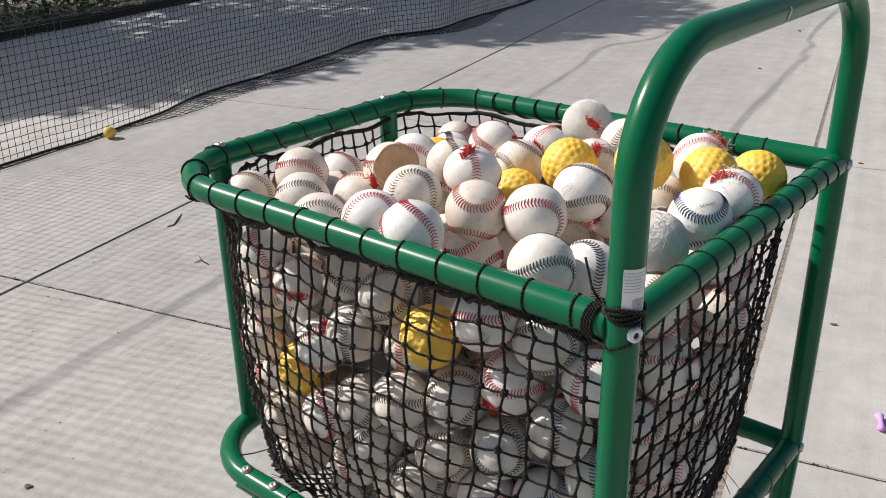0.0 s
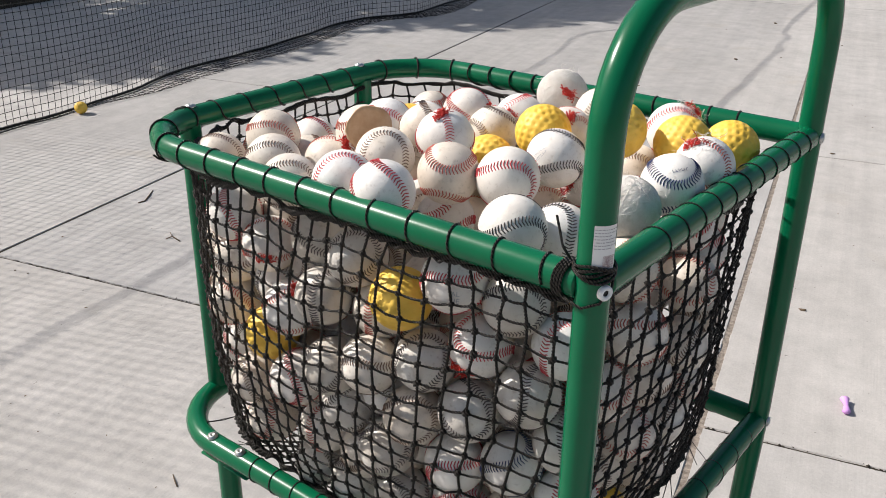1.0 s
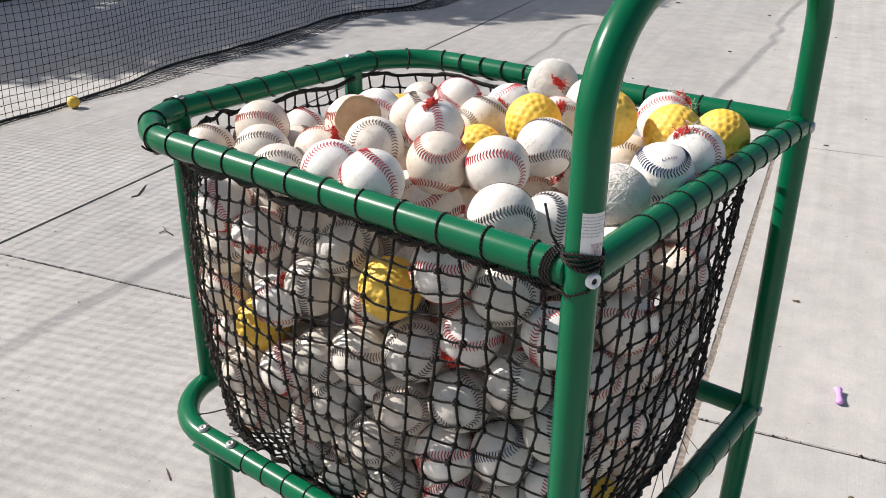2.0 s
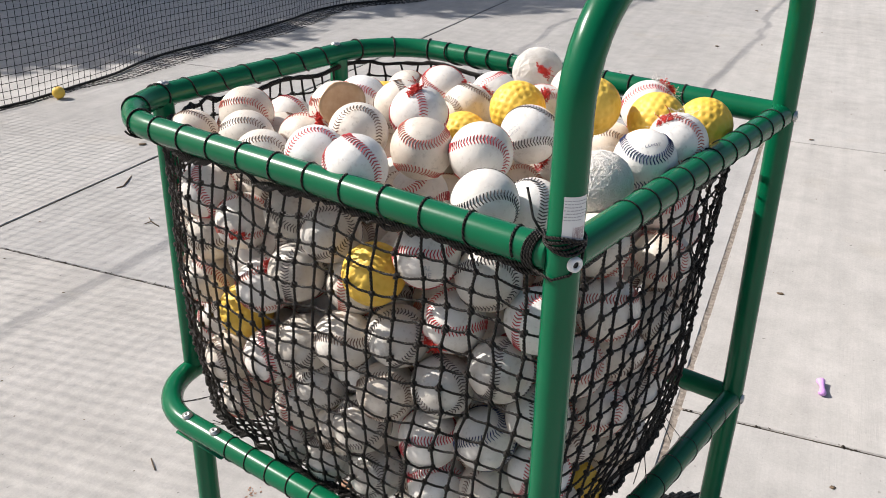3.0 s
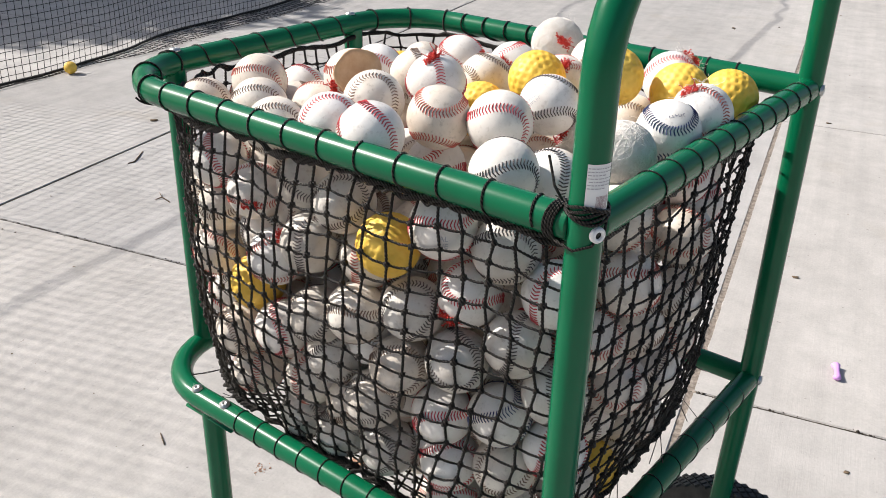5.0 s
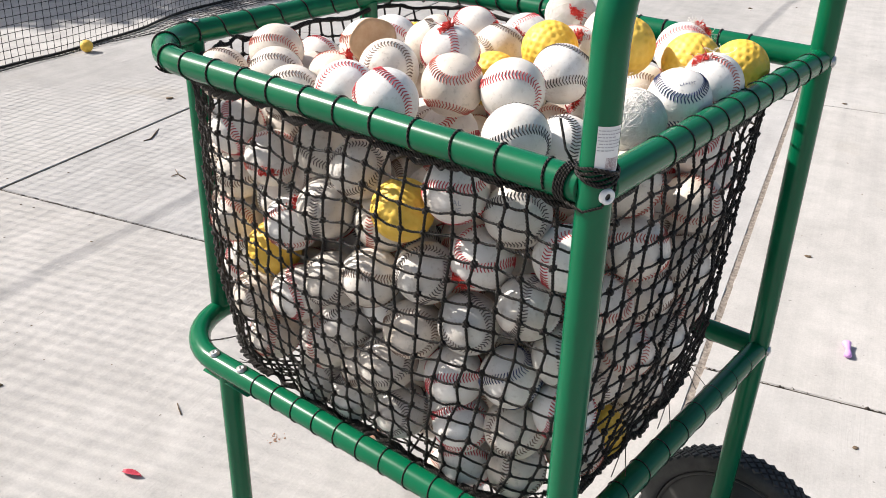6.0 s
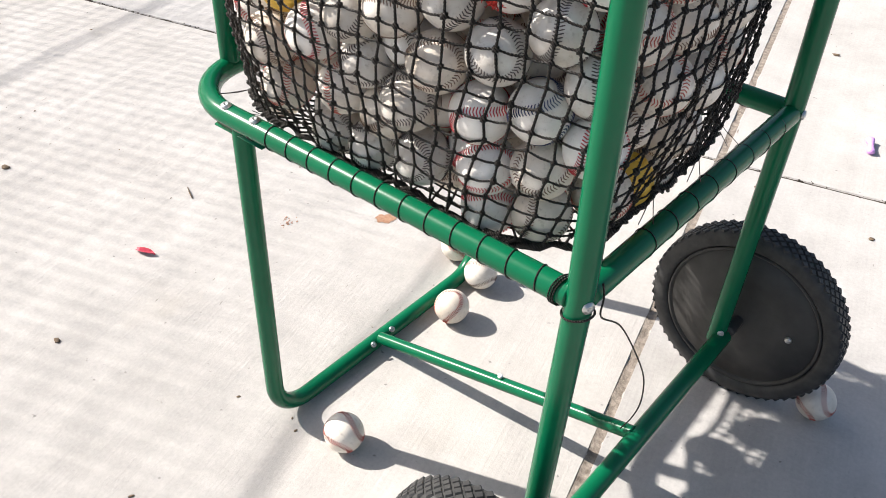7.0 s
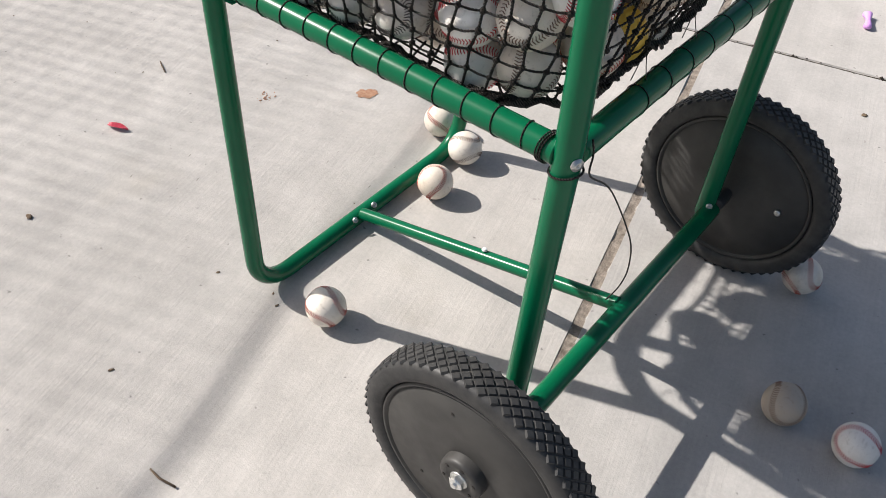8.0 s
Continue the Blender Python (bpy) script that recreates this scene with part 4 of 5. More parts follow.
def twine(lists, line, r, pitch=0.0085, start=0.0):
    """Two strands laid round each other along a line."""
    pts, fr = frames_along(line)
    acc = [0.0]
    for p, q in zip(pts, pts[1:]):
        acc.append(acc[-1] + (q - p).length)
    n = max(4, int(acc[-1] / pitch * 5))
    for side in (0, math.pi):
        out, j = [], 0
        for k in range(n + 1):
            d = acc[-1] * k / n
            while j < len(acc) - 2 and acc[j + 1] < d:
                j += 1
            f = (d - acc[j]) / max(acc[j + 1] - acc[j], 1e-6)
            w = start + side + 2 * math.pi * d / pitch
            _, s, u = fr[j]
            out.append(pts[j].lerp(pts[j + 1], f) + (s * math.cos(w) + u * math.sin(w)) * (r * 0.62))
        sweep(lists, out, r * 0.72, 4, False)


def net_sack():
    grid = knots()
    lists = ([], [])
    for i in range(COLS):
        for j in range(ROWS_N):
            a, b = grid[j][i], grid[j + 1][i]
            if a.y < 0.33 or a.x > -0.25:
                twine(lists, [a, held_off((a + b) / 2), b], 0.00155, start=i * 1.7 + j)
            else:
                sweep(lists, [a, (a + b) / 2, b], 0.0019, 5, False)
    for j in range(1, ROWS_N):
        for i in range(COLS):
            a, b = grid[j][i], grid[j][(i + 1) % COLS]
            mid = held_off((a + b) / 2 - Vector((0, 0, 0.0016)))
            if a.y < 0.33 or a.x > -0.25:
                twine(lists, [a, mid, b], 0.0013, start=i * 2.3 + j)
            else:
                sweep(lists, [a, mid, b], 0.0017, 5, False)
    # bottom of the sack: the cords run on to the middle, sagging
    for i in range(COLS):
        a = grid[ROWS_N][i]
        sweep(lists, [a.lerp(MID, f) - Vector((0, 0, 0.010 * math.sin(math.pi * min(f * 1.2, 1)))) for f in (0, 0.15, 0.3, 0.5, 0.75, 1)], 0.0018, 4, False)
    for f in (0.1, 0.2, 0.3, 0.4, 0.5, 0.6, 0.7, 0.8):
        sweep(lists, [grid[ROWS_N][i].lerp(MID, f) - Vector((0, 0, 0.010 * math.sin(math.pi * min(f * 1.2, 1)))) for i in range(COLS)], 0.0018, 4, False, True)
    cpart("netting", raw(*lists), CORD, None, "black knotted cord netting")
    # a knot at each crossing
    kn = ([], [])
    ico = bmesh.new()
    bmesh.ops.create_icosphere(ico, subdivisions=1, radius=0.0047)
    iv = [v.co.copy() for v in ico.verts]
    fi = [tuple(v.index for v in f.verts) for f in ico.faces]
    ico.free()
    for j in range(1, ROWS_N):
        for i in range(COLS):
            b = len(kn[0])
            k = 0.8 + 0.35 * ((i * 7 + j * 13) % 10) / 10
            kn[0].extend(tuple(grid[j][i] + v * (k * (0.8 + 0.4 * ((q * 5 + i) % 7) / 7))) for q, v in enumerate(iv))
            kn[1].extend(tuple(q + b for q in f) for f in fi)
    tagged(cpart("knot", raw(*kn), CORD), kind="stuff")
    # the net's gathered edges: several cords, matted and uneven
    for drop, row, r, n, wild in ((-0.001, grid[0], 0.0026, 4, 0.0055), (-0.002, grid[ROWS_N], 0.0030, 5, 0.0075)):
        rope = ([], [])
        for q in range(n):
            line = []
            for i in range(COLS * 3):
                a, b = row[i // 3], row[(i // 3 + 1) % COLS]
                p = a.lerp(b, (i % 3) / 3)
                w = i * (0.75 + 0.13 * q) + q * 2 * math.pi / n
                k = wild * (1.0 if p.y < 0.2 or p.x > -0.1 else 0.45) * (0.55 + 0.9 * abs(noise.noise(Vector((i * 0.21, q * 3.1, 2)))))
                line.append(p + Vector((0.6 * k * math.cos(w), 0.6 * k * math.cos(w), drop + k * math.sin(w))))
            sweep(rope, line, r, 6, False, True)
        cpart("border_rope", raw(*rope), CORD)
    return grid


GRID = net_sack()


def helix(a, b, pitch, start=0.0, r=R + 0.0004, lean=1):
    """Cord wound round a straight tube from a to b."""
    a, b = Vector(a), Vector(b)
    t = (b - a).normalized()
    s = t.cross(Vector((0, 0, 1))).normalized()
    u = s.cross(t)
    n = int((b - a).length / pitch)
    pts = []
    for i in range(n * 18 + 1):
        f = i / 18
        w = 2 * math.pi * f * lean + start
        # most of the advance is made under the tube
        turn = f - int(f)
        adv = int(f) + (smooth(0.55, 1.0, turn) * 0.72 + 0.28 * turn)
        pts.append(a + t * (adv * pitch) + s * (r * math.cos(w)) + u * (r * math.sin(w)))
    return pts


def lacing():
    rim, ring = ([], []), ([], [])
    c = 0.0015
    sweep(rim, helix((PX - 0.045, PY, RIM), (LX + 0.08, PY, RIM), 0.0545, 3.6, lean=-1), c, 6)
    sweep(rim, helix((LX, PY + 0.09, RIM), (LX, BY - 0.09, RIM), 0.055, 3.6, lean=-1), c, 6)
    sweep(rim, helix((LX + 0.14, BY - 0.003, RIM), (PX - 0.03, BP + 0.001, RIM), 0.044, 3.6, lean=-1), c, 6)
    sweep(rim, helix((PX, BP - 0.045, RIM), (PX, PY + 0.05, RIM), 0.043, 3.6, lean=-1), 0.0011, 6)
    # corners
    for cx, cy, a0 in ((LX + CORNER, PY + CORNER, 180), (LX + CORNER, BY - CORNER, 90)):
        for k in (0.15, 0.5, 0.85):
            a = radians(a0 + 90 * k)
            p = Vector((cx + CORNER * math.cos(a), cy + CORNER * math.sin(a), RIM))
            n, z = Vector((math.cos(a), math.sin(a), 0)), Vector((0, 0, 1))
            t = n.cross(z)
            sweep(rim, [p + (n * math.cos(w) + z * math.sin(w)) * (R + 0.0013) + t * (0.008 * math.sin(w / 2)) for w in (q * math.pi / 10 for q in range(21))], c, 6)
    cpart("rim_lacing", raw(*rim), CORD, None, "thin black cord wound round the rim")
    sweep(ring, helix((PX - 0.05, PY, RING), (LX + 0.16, PY, RING), 0.0415, 3.6, lean=-1), 0.0010, 6)
    sweep(ring, helix((PX, BP - 0.06, RING_FAR), (PX, PY + 0.05, RING), 0.056, -0.6, lean=1), 0.0008, 6)
    sweep(ring, helix((LX + 0.14, BY - 0.001, RING_FAR), (PX - 0.05, BP + 0.001, RING_FAR), 0.045, 3.6, lean=-1), 0.0013, 6)
    sweep(ring, helix((LX, PY + 0.15, RING), (LX, BY - 0.15, RING), 0.05, 3.6, lean=-1), 0.0013, 6)
    # thin cords that tie the sack's bottom rope to the ring, in pairs
    row = GRID[ROWS_N]
    for i in range(0, COLS, 4):
        p = row[i]
        best = min(((abs(p.y - PY), Vector((p.x, PY + 0.5 * R, RING + 0.86 * R))), (abs(p.y - BY), Vector((p.x, BY - 0.5 * R, RING + 0.86 * R))),
                    (abs(p.x - PX), Vector((PX - 0.5 * R, p.y, RING + 0.86 * R))), (abs(p.x - LX), Vector((LX + 0.5 * R, p.y, RING + 0.86 * R)))), key=lambda q: q[0])
        slant = Vector((0, -0.085, 0)) if best[1].x > PX - R else Vector((-0.030, 0, 0)) if best[1].y < PY + R else Vector()
        for d in (-0.006, 0.007):
            e = best[1] + slant + Vector((d, d, 0))
            sweep(ring, [p, p.lerp(e, 0.5) - Vector((0, 0, 0.002)), e], 0.00065, 4, False)
    tagged(cpart("ring_lacing", raw(*ring), CORD, None, "thin black cord that ties the net to the lower ring"), kind="stuff")
    knot = ([], [])
    rng = random.Random(3)
    for k in range(5):
        z0 = RIM + 0.013 + k * 0.0026
        loop = ([], [])
        sweep(loop, [Vector((PX + (R + 0.0022) * math.cos(w), PY + (R + 0.0022) * math.sin(w), z0 + 0.003 * math.sin(w * 2 + k))) for w in (q * math.pi / 10 for q in range(20))], 0.0016, 6, False, True)
        cpart("cord_loop", raw(*loop), CORD)
    for k in range(4):
        x0 = PX - R - 0.003 - k * 0.0030
        loop = ([], [])
        sweep(loop, [Vector((x0 + 0.004 * math.cos(w), PY + (R + 0.002) * math.cos(w), RIM + (R + 0.002) * math.sin(w))) for w in (q * math.pi / 10 for q in range(20))], 0.0015, 6, False, True)
        cpart("cord_loop", raw(*loop), CORD)
    sweep(knot, [(PX - 0.022, PY - 0.006, RIM + 0.022), (PX - 0.032, PY - 0.004, RIM + 0.032), (PX - 0.040, PY + 0.004, RIM + 0.040), (PX - 0.046, PY + 0.006, RIM + 0.055)], 0.0013, 6)
    sweep(knot, [(PX - 0.02, PY - 0.018, RIM - 0.012), (PX, PY - 0.0195, RIM - 0.016), (PX + 0.014, PY - 0.012, RIM - 0.010), (PX + 0.019, PY, RIM + 0.004), (PX + 0.014, PY + 0.012, RIM + 0.018)], 0.0014, 6)
    cpart("knotted_cord", raw(*knot), CORD, None, "black cord knotted round the post")
    low = ([], [])
    for k in range(3):
        x0 = PX - R - 0.004 - k * 0.0030
        loop = ([], [])
        sweep(loop, [Vector((x0 + 0.004 * math.cos(w), PY + (R + 0.002) * math.cos(w), RING + (R + 0.002) * math.sin(w))) for w in (q * math.pi / 10 for q in range(20))], 0.0011, 6, False, True)
        cpart("cord_loop", raw(*loop), CORD)
    sweep(low, [Vector((PX + (R + 0.002) * math.cos(w), PY + (R + 0.002) * math.sin(w), RING - 0.020 + 0.004 * math.cos(w))) for w in (q * math.pi / 10 for q in range(20))], 0.0015, 6, False, True)
    tail = [(PX + 0.016, PY + 0.018, RING + 0.020), (PX + 0.020, PY + 0.020, RING), (PX + 0.018, PY + 0.016, RING - 0.03), (PX + 0.012, 0.10, 0.56), (PX + 0.01, 0.17, 0.46), (PX + 0.012, 0.23, 0.36), (PX + 0.004, 0.262, 0.27), (PX - 0.01, 0.272, 0.215), (PX - 0.026, 0.268, 0.178)]
    fine = []
    for k in range(len(tail) - 1):
        for q in range(5):
            fine.append(Vector(tail[k]).lerp(Vector(tail[k + 1]), q / 5))
    for _ in range(3):
        fine = [fine[0]] + [(a + b + d) / 3 for a, b, d in zip(fine, fine[1:], fine[2:])] + [fine[-1]]
    sweep(low, fine, 0.0012, 6)
    cpart("loose_cord", raw(*low), CORD, None, "black cord end hanging from the lower ring")


lacing()


# ---- paving ----
def paving():
    pave = empty("pavement")
    tagged(pave, "pale brushed concrete slabs with dirty joints", "pavement", kind="structure")
    turn = math.atan2(0.249, 0.9685)
    vs = [-7.45, -5.47, -2.745, -0.02, 2.70, 5.43, 8.15]
    us = [-6.75, -4.0, -1.24, 1.49, 4.25, 9.75, 12.5, 15.2, 18.0, 21.0, 24.0]
    for a, b in zip(vs, vs[1:]):
        for c, d in zip(us, us[1:]):
            g = 0.0036
            left = 0.0080 if abs(a + 0.02) < 0.01 else 0.0068 if abs(a + 2.745) < 0.01 else g
            right = 0.0080 if abs(b + 0.02) < 0.01 else 0.0068 if abs(b + 2.745) < 0.01 else g
            w, l = b - a - left - right, d - c - 2 * g
            ob = new("slab", slab_mesh(w, l))
            ob.parent = pave
            ob.location = slab_place((a + left + b - right) / 2, (c + d) / 2)
            ob.rotation_euler[2] = turn
    # dirt and grit that fill the wide joint
    verts, faces, n = [], [], 500
    for i in range(n):
        u = -2.0 + 17.0 * i / (n - 1)
        for k, v in enumerate((-0.036, -0.028, -0.020, -0.012, -0.004)):
            z = -0.0018 + 0.004 * noise.noise(Vector((u * 30, v * 90, 0))) - 0.002 * (k == 2)
            verts.append(tuple(slab_place(v, u, z)))
    for i in range(n - 1):
        for k in range(4):
            faces.append((i * 5 + k, i * 5 + k + 1, i * 5 + k + 6, i * 5 + k + 5))
    tagged(part("joint_dirt", raw(verts, faces), SOIL, pave), kind="stuff")
    lists, rng = ([], []), random.Random(8)
    for _ in range(900):
        u, v = rng.uniform(-1.0, 3.2), -0.02 + rng.gauss(0, 0.007)
        p, r = slab_place(v, u, -0.006), rng.uniform(0.0008, 0.0032)
        b = len(lists[0])
        lists[0].extend(tuple(p + Vector(q) * r * rng.uniform(0.7, 1.2)) for q in ((1, 0, 0), (-1, 0, 0), (0, 1, 0), (0, -1, 0), (0, 0, 1), (0, 0, -1)))
        lists[1].extend((b + i, b + j, b + k) for i, j, k in ((0, 2, 4), (2, 1, 4), (1, 3, 4), (3, 0, 4), (2, 0, 5), (1, 2, 5), (3, 1, 5), (0, 3, 5)))
    tagged(part("grit", raw(*lists), GRAVEL, pave, smooth=False), kind="stuff")
    lists = ([], [])
    for _ in range(420):
        v, u = rng.uniform(-3.2, 1.6), 1.49 + rng.gauss(0, 0.006)
        p, r = slab_place(v, u, -0.001), rng.uniform(0.0010, 0.0034) * (2.1 if rng.random() < 0.12 else 1)
        b = len(lists[0])
        lists[0].extend(tuple(p + Vector(q) * r * rng.uniform(0.7, 1.2)) for q in ((1, 0, 0), (-1, 0, 0), (0, 1, 0), (0, -1, 0), (0, 0, 1), (0, 0, -1)))
        lists[1].extend((b + i, b + j, b + k) for i, j, k in ((0, 2, 4), (2, 1, 4), (1, 3, 4), (3, 0, 4), (2, 0, 5), (1, 2, 5), (3, 1, 5), (0, 3, 5)))
    tagged(part("crumbs", raw(*lists), DIRT, pave, smooth=False), kind="stuff")
    # dark dirt packed in the narrow joints, uneven along them
    for across, at, a, b in ((True, 1.49, -7.4, 8.0), (False, -2.745, -6.0, 16.0), (True, -1.24, -7.4, 8.0), (False, 2.70, -3.0, 16.0), (True, 4.25, -7.4, 8.0)):
        verts, faces, n = [], [], 420
        for i in range(n):
            w = a + (b - a) * i / (n - 1)
            for k in range(4):
                o = at + (k - 1.5) * (0.0034 if across else 0.0048) * (1 + 0.45 * noise.noise(Vector((w * 11, k, at))))
                z = -0.0028 - 0.0012 * (k in (1, 2)) + 0.0030 * noise.noise(Vector((w * 26, k * 2, at)))
                verts.append(tuple(slab_place(w, o, z) if across else slab_place(o, w, z)))
        for i in range(n - 1):
            for k in range(3):
                faces.append((i * 4 + k, i * 4 + k + 1, i * 4 + k + 5, i * 4 + k + 4))
        tagged(part("joint_dirt", raw(verts, faces), DIRT, pave), kind="stuff")


def fence_net():
    """The batting cage's net: it hangs from a cable, and its foot lies folded on the concrete."""
    net = empty("batting_cage_net", (-4.6, 1.42, 0))
    tagged(net, "black batting cage net hanging to the ground", "net")
    cell, y0, y1 = 0.0445, -5.0, 14.0
    lists = ([], [])

    def foot(y):
        x = -4.6 - 0.187 * (y - 1.42) - 0.15 * smooth(2.4, 3.3, y) - 0.12 * math.exp(-((y - 5.35) / 0.45) ** 2) + 0.25 * smooth(5.6, 6.3, y)
        return Vector((x + 0.03 * noise.noise(Vector((y * 2.3, 3, 0))), y, 0))

    def height(y):
        keys = ((-5.0, 2.94), (1.5, 2.95), (3.3, 3.08), (4.0, 3.15), (4.8, 3.24), (5.45, 3.38), (6.35, 3.03), (7.1, 3.07), (7.9, 3.14), (9.2, 3.28), (14.0, 3.2))
        for (a, ha), (b, hb) in zip(keys, keys[1:]):
            if y <= b:
                return ha + (hb - ha) * (y - a) / (b - a)
        return keys[-1][1]

    def fold(y):
        return 0.05 + 0.22 * smooth(2.0, 3.2, y) * (1 - smooth(6.3, 8.0, y)) + 0.03 * noise.noise(Vector((y * 1.3, 9, 0)))

    def place(y, h):
        """h counts up from the ground; below it the net lies on the concrete."""
        f = foot(y)
        if h < 0:
            return f + Vector((-h * 0.97, -h * 0.2, 0.006 + 0.012 * abs(noise.noise(Vector((y * 9, h * 9, 1))))))
        k = h / 3.0
        wave = 0.07 * noise.noise(Vector((y * 0.8, h * 0.7, 5))) * (1 - k * 0.6) + 0.012 * noise.noise(Vector((y * 5, h * 4, 5)))
        sag = 0.03 * noise.noise(Vector((y * 0.9, 1, h)))
        lean = (-4.85 - 0.257 * (y - 2.75) - (-4.6 - 0.187 * (y - 1.42))) * k
        return f + Vector((wave + lean, sag, h + 0.004))

    n = int((y1 - y0) / cell)
    for i in range(n):
        y = y0 + i * cell
        top, fo = height(y), fold(y)
        hs = [-fo, -fo * 0.6, -fo * 0.3, 0.0, 0.12, 0.3, 0.55, 0.9, 1.3, 1.8, 2.3, top]
        sweep(lists, [place(y, h) for h in hs], 0.0020, 4, False)
    for j in range(-5, 68):
        h = j * cell
        line = []
        for i in range(0, n, 4):
            y = y0 + i * cell
            hh = min(h, height(y) - 0.02)
            if h < 0 and -h > fold(y):
                hh = -fold(y)
            line.append(place(y, hh))
        sweep(lists, line, 0.0020, 4, False)
    part("netting", raw(*lists), CORD, net).matrix_parent_inverse = Matrix.Translation((4.6, -1.42, 0))
    ropes = ([], [])
    ys = [y0 + 0.1 * i for i in range(int((y1 - y0) / 0.1))]
    sweep(ropes, [place(y, height(y)) for y in ys], 0.0075, 8)
    # unseen cords added halfway up to cast a soft dark band on the concrete
    for k in range(5):
        sweep(ropes, [place(y, 1.69 + 0.17 * smooth(0.8, 4.0, y) + 0.009 * k + 0.004 * noise.noise(Vector((y * 6, k, 0)))) for y in ys], 0.0019, 4, False)
    part("cable_and_shade_cords", raw(*ropes), CORD, net).matrix_parent_inverse = Matrix.Translation((4.6, -1.42, 0))
    ropes = ([], [])
    sweep(ropes, [place(y, 0.0) + Vector((0, 0, 0.008)) for y in ys], 0.009, 8)
    part("foot_rope", raw(*ropes), CORD, net).matrix_parent_inverse = Matrix.Translation((4.6, -1.42, 0))
    for y in (-3.9, 12.9):
        p = place(y, height(y))
        ob = part("pole", tube([(p.x - 0.06, p.y, -0.04), (p.x - 0.06, p.y, p.z + 0.05)], 0.028), ZINC, None)
        tagged(ob, "galvanised steel pole that carries the net", "pole", "net poles")


def leaf_cloud(rng, count, centre, radii, size, flat=0.5):
    """Many single leaves in a lumpy ellipsoid."""
    verts, faces = [], []
    lumps = [(Vector((rng.gauss(0, 0.5), rng.gauss(0, 0.5), rng.gauss(0, 0.35))), rng.uniform(0.35, 0.6)) for _ in range(16)]
    for _ in range(count):
        c, r = rng.choice(lumps)
        p = c + Vector([rng.gauss(0, 0.5) for _ in range(3)]) * r
        if p.length > 1.0 + 0.08 * noise.noise(p * 4):
            continue
        p = Vector((p.x * radii[0], p.y * radii[1], p.z * radii[2])) + Vector(centre)
        a = Vector([rng.gauss(0, 1) for _ in range(3)])
        a.z *= flat
        a.normalize()
        b = a.orthogonal().normalized()
        b.rotate(Matrix.Rotation(rng.uniform(0, 6.28), 3, a))
        s = size * rng.uniform(0.6, 1.3)
        q = len(verts)
        n = a.cross(b) * (s * 0.08)
        verts += [tuple(p - a * s), tuple(p + b * s * 0.42 + n), tuple(p + a * s), tuple(p - b * s * 0.42 + n)]
        faces.append((q, q + 1, q + 2, q + 3))
    return raw(verts, faces)


def tree(x, y, height, radii, seed, count=9500):
    rng = random.Random(seed)
    t = empty("tree", (x, y, 0))
    tagged(t, "leafy shade tree in the planting bed", "tree", "trees along the bed")
    lists = ([], [])
    line = [Vector((0, 0, -0.05)), Vector((0.05, 0.02, 0.8)), Vector((0.02, 0.08, 1.8)), Vector((0.1, 0.05, height - radii[2] * 0.6)), Vector((0.1, 0.1, height))]
    sweep(lists, line, [0.17, 0.14, 0.12, 0.09, 0.04], 10)
    for k in range(7):
        a = k * 0.9 + rng.uniform(-0.3, 0.3)
        z = height - radii[2] * rng.uniform(0.3, 0.9)
        e = Vector((math.cos(a) * radii[0] * 0.7, math.sin(a) * radii[1] * 0.7, height + rng.uniform(-0.3, 0.5)))
        s = Vector((0.06, 0.06, z))
        sweep(lists, [s, s.lerp(e, 0.4) + Vector((0, 0, 0.15)), s.lerp(e, 0.75), e], [0.06, 0.045, 0.03, 0.012], 7)
    part("trunk", raw(*lists), BARK, t)
    part("crown", leaf_cloud(rng, count, (0, 0, height), radii, 0.13), LEAF, t, smooth=False)


def planting_bed():
    turn = math.atan2(0.249, 0.9685)
    kerb = part("kerb", box(0.16, 34, 0.14, 0.012), DIRT, None, smooth=False)
    kerb.location, kerb.rotation_euler[2] = slab_place(-7.55, 8.0, 0.02), turn
    tagged(kerb, "dark soil-stained kerb of the planting bed", "kerb", kind="structure")
    bed = part("bed_soil", box(9, 34, 0.12, 0.02), SOIL, None, smooth=False)
    bed.location, bed.rotation_euler[2] = slab_place(-12.14, 8.0, 0.02), turn
    tagged(bed, "dark soil of the planting bed", "soil", kind="structure")
    rng = random.Random(17)
    verts, faces = [], []
    for _ in range(15000):
        v, u = -7.72 - rng.random() ** 1.3 * 4.5, rng.uniform(-4, 14)
        p = slab_place(v, u, 0.08 + rng.random() ** 1.5 * (0.12 + 0.3 * smooth(0.1, 0.5, -7.7 - v)))
        a = Vector((rng.gauss(0, 1), rng.gauss(0, 1), rng.gauss(0, 0.6))).normalized()
        b = a.orthogonal().normalized()
        b.rotate(Matrix.Rotation(rng.uniform(0, 6.28), 3, a))
        s = rng.uniform(0.03, 0.07)
        q = len(verts)
        verts += [tuple(p - a * s), tuple(p + b * s * 0.45), tuple(p + a * s), tuple(p - b * s * 0.45)]
        faces.append((q, q + 1, q + 2, q + 3))
    tagged(part("ground_cover", raw(verts, faces), LEAF, None, smooth=False), "low dark green ground cover plants", "plants", kind="stuff")


# ---- small things on the concrete ----
def twig(points, r, side=None):
    lists = ([], [])
    sweep(lists, [Vector(p) for p in points], [r * 0.7, r, r, r * 0.5][:len(points)] if len(points) <= 4 else r, 6)
    if side:
        sweep(lists, [Vector(p) for p in side], r * 0.6, 6)
    ob = part("twig", raw(*lists), TWIG)
    return tagged(ob, "thin dry brown twig on the concrete", "twig", "twigs")


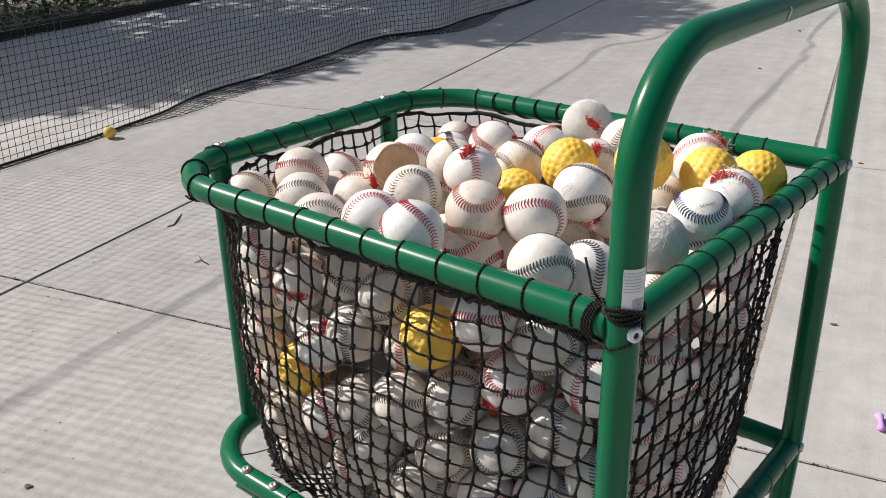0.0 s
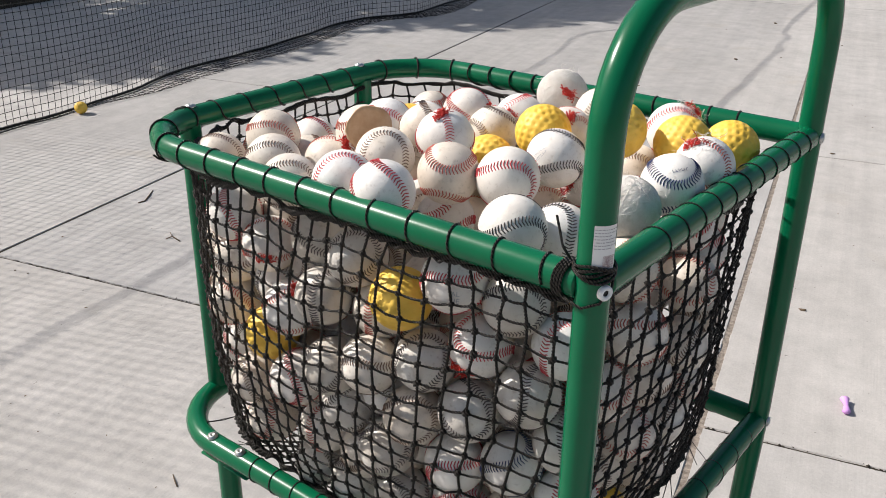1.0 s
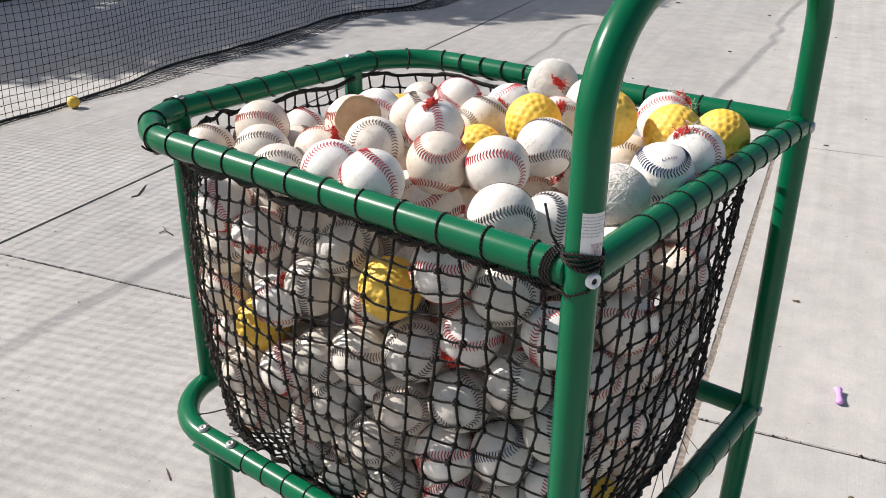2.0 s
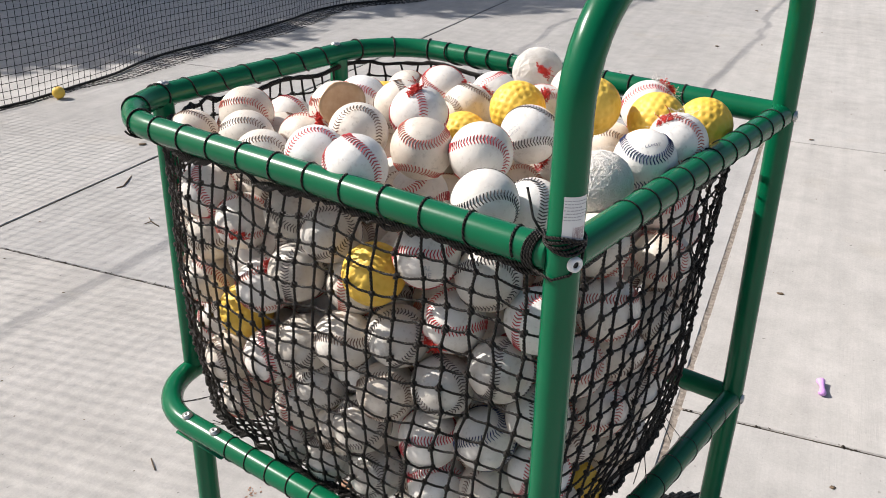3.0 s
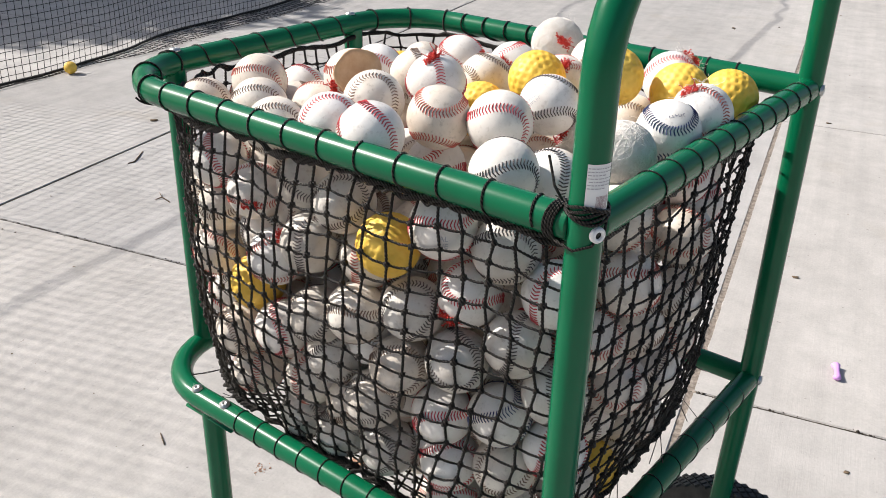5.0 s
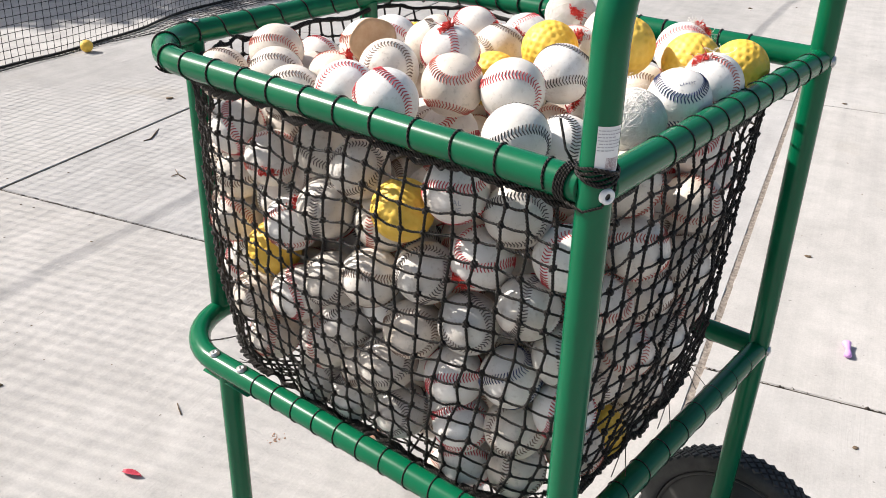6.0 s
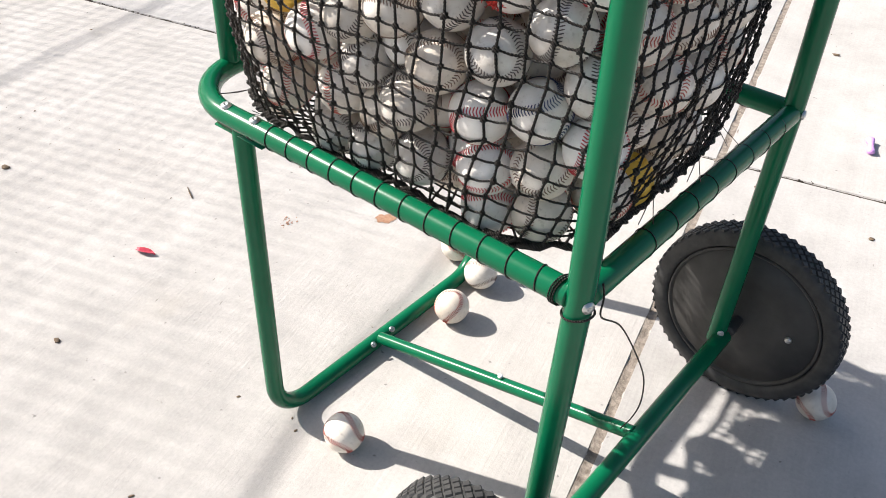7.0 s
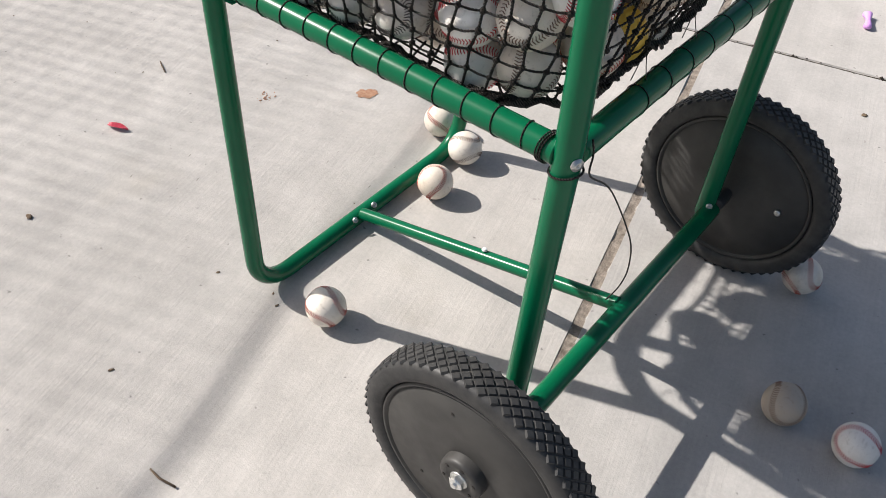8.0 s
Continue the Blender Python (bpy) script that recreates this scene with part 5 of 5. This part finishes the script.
def speck(x, y, size, mat=TWIG, seed=0, label="dark crumb of plant debris on the concrete"):
    rng = random.Random(seed)
    bm = bmesh.new()
    bmesh.ops.create_icosphere(bm, subdivisions=2, radius=1)
    for v in bm.verts:
        v.co *= rng.uniform(0.65, 1.2)
    bmesh.ops.scale(bm, vec=(size, size * rng.uniform(0.4, 0.9), size * 0.25), verts=bm.verts)
    ob = part("debris", bm, mat)
    ob.location, ob.rotation_euler[2] = (x, y, size * 0.2), rng.uniform(0, 3)
    return tagged(ob, label, "debris", "debris")


def litter():
    twig([(-3.079, 1.451, 0.002), (-3.073, 1.483, 0.003), (-3.119, 1.539, 0.004), (-3.164, 1.589, 0.002)], 0.0034)
    twig([(-2.639, 1.283, 0.003), (-2.633, 1.311, 0.006), (-2.576, 1.305, 0.003)], 0.0028, [(-2.633, 1.311, 0.006), (-2.675, 1.330, 0.008)])
    twig([(-1.354, 0.379, 0.002), (-1.331, 0.367, 0.004), (-1.307, 0.357, 0.002)], 0.0018)
    twig([(-0.455, -0.35, 0.003), (-0.43, -0.352, 0.005), (-0.40, -0.345, 0.003)], 0.002)
    rng = random.Random(31)
    spots = [(-3.512, 1.898, 0.02), (-0.662, -0.272, 0.006), (-1.099, -0.146, 0.010), (-0.702, 0.0, 0.004), (-0.557, 0.015, 0.004), (-0.865, 4.243, 0.014),
             (-2.189, 6.228, 0.018), (-2.523, 8.046, 0.022), (-3.517, 8.19, 0.022), (0.056, 1.359, 0.008), (-1.777, 0.12, 0.014), (-0.395, 2.326, 0.014)]
    spots += [(-2.506, 8.026, 0.0094), (-2.755, 7.429, 0.0102), (-2.163, 6.182, 0.0072), (-1.936, 6.524, 0.0107), (-2.139, 5.171, 0.0052), (-2.372, 4.952, 0.0119), (-1.717, 7.363, 0.0098), (-1.079, 5.376, 0.0047), (-0.939, 5.153, 0.0034), (-0.577, 3.362, 0.0034), (-0.422, 3.038, 0.0038), (-2.988, 1.030, 0.0058), (-2.829, 0.743, 0.0051), (-2.767, 0.760, 0.0045), (-1.798, 0.260, 0.0023), (-1.637, 0.369, 0.0023), (-1.893, 0.346, 0.0018), (-1.394, 0.277, 0.0018), (-1.348, 0.323, 0.0029), (-1.985, 0.281, 0.0023)]
    for i, (x, y, r) in enumerate(spots):
        speck(x, y, r, TWIG, i)
    for i in range(70):
        speck(rng.uniform(-4.2, 1.0), rng.uniform(-0.6, 6.0), rng.uniform(0.002, 0.006), TWIG, 100 + i)
    for x, y, n in ((-1.057, 0.449, 24), (-0.893, 0.612, 9)):
        for k in range(n):
            speck(x + rng.gauss(0, 0.010), y + rng.gauss(0, 0.009), rng.choice((0.0012, 0.0015, 0.002, 0.0025, 0.004)), RUST, 300 + k, "rusty brown crumb on the concrete")
    # a red petal
    verts, faces = [], []
    for i in range(7):
        f = i / 6
        w = 0.011 * math.sin(math.pi * min(f * 0.92 + 0.10, 1)) ** 0.8
        verts += [(-0.035 + 0.07 * f, -w, 0.006 + 0.004 * math.sin(f * 3)), (-0.035 + 0.07 * f, 0, 0.002), (-0.035 + 0.07 * f, w, 0.007)]
    for i in range(6):
        for k in range(2):
            faces.append((3 * i + k, 3 * i + k + 1, 3 * i + k + 4, 3 * i + k + 3))
    bm = raw(verts, faces)
    bmesh.ops.solidify(bm, geom=bm.faces[:], thickness=0.0012)
    bmesh.ops.scale(bm, vec=(0.74, 0.9, 1.0), verts=bm.verts)
    ob = part("petal", bm, PETAL)
    ob.location, ob.rotation_euler[2] = (-1.207, 0.148, 0.001), radians(20)
    tagged(ob, "dry red petal lying on the concrete", "petal")
    # a lilac plastic piece: two knobs and a waist
    lists = ([], [])
    sweep(lists, [(0, -0.05, 0.012), (0, -0.042, 0.012), (0.002, -0.025, 0.012), (0.003, 0, 0.012), (0.002, 0.025, 0.012), (0, 0.042, 0.012), (0, 0.05, 0.012)], [0.006, 0.016, 0.013, 0.009, 0.013, 0.019, 0.007], 14)
    bm = raw(*lists)
    bmesh.ops.scale(bm, vec=(0.72, 0.8, 0.6), verts=bm.verts)
    ob = part("toy_piece", bm, LILAC)
    ob.location, ob.rotation_euler[2] = (-0.098, 1.790, 0.003), radians(20)
    tagged(ob, "small lilac plastic piece lying on the concrete", "toy")
    # a rust stain
    bm = bmesh.new()
    bmesh.ops.create_circle(bm, cap_ends=True, segments=120, radius=1)
    for v in bm.verts:
        a = math.atan2(v.co.y, v.co.x)
        v.co *= 0.021 * (1 + 0.25 * math.sin(2 * a + 1) + 0.35 * noise.noise(Vector((v.co.x * 1.6, v.co.y * 1.6, 3))) + 0.25 * noise.noise(Vector((v.co.x * 7, v.co.y * 7, 5))) + 0.2 * noise.noise(Vector((v.co.x * 17, v.co.y * 17, 8))))
    ob = part("rust_stain", bm, RUST, None, smooth=False)
    ob.location, ob.rotation_euler[2] = (-0.889, 0.621, 0.0012), radians(30)
    tagged(ob, "rusty brown stain on the concrete", "stain", kind="structure")


fence_net()
planting_bed()
tree(-13.2, 1.5, 5.0, (2.6, 2.6, 1.1), 2, 17000)
tree(-12.5, 5.6, 5.1, (2.9, 3.0, 1.2), 3, 19000)
tree(-17.0, -2.6, 5.0, (2.8, 2.8, 1.3), 4)
litter()
paving()
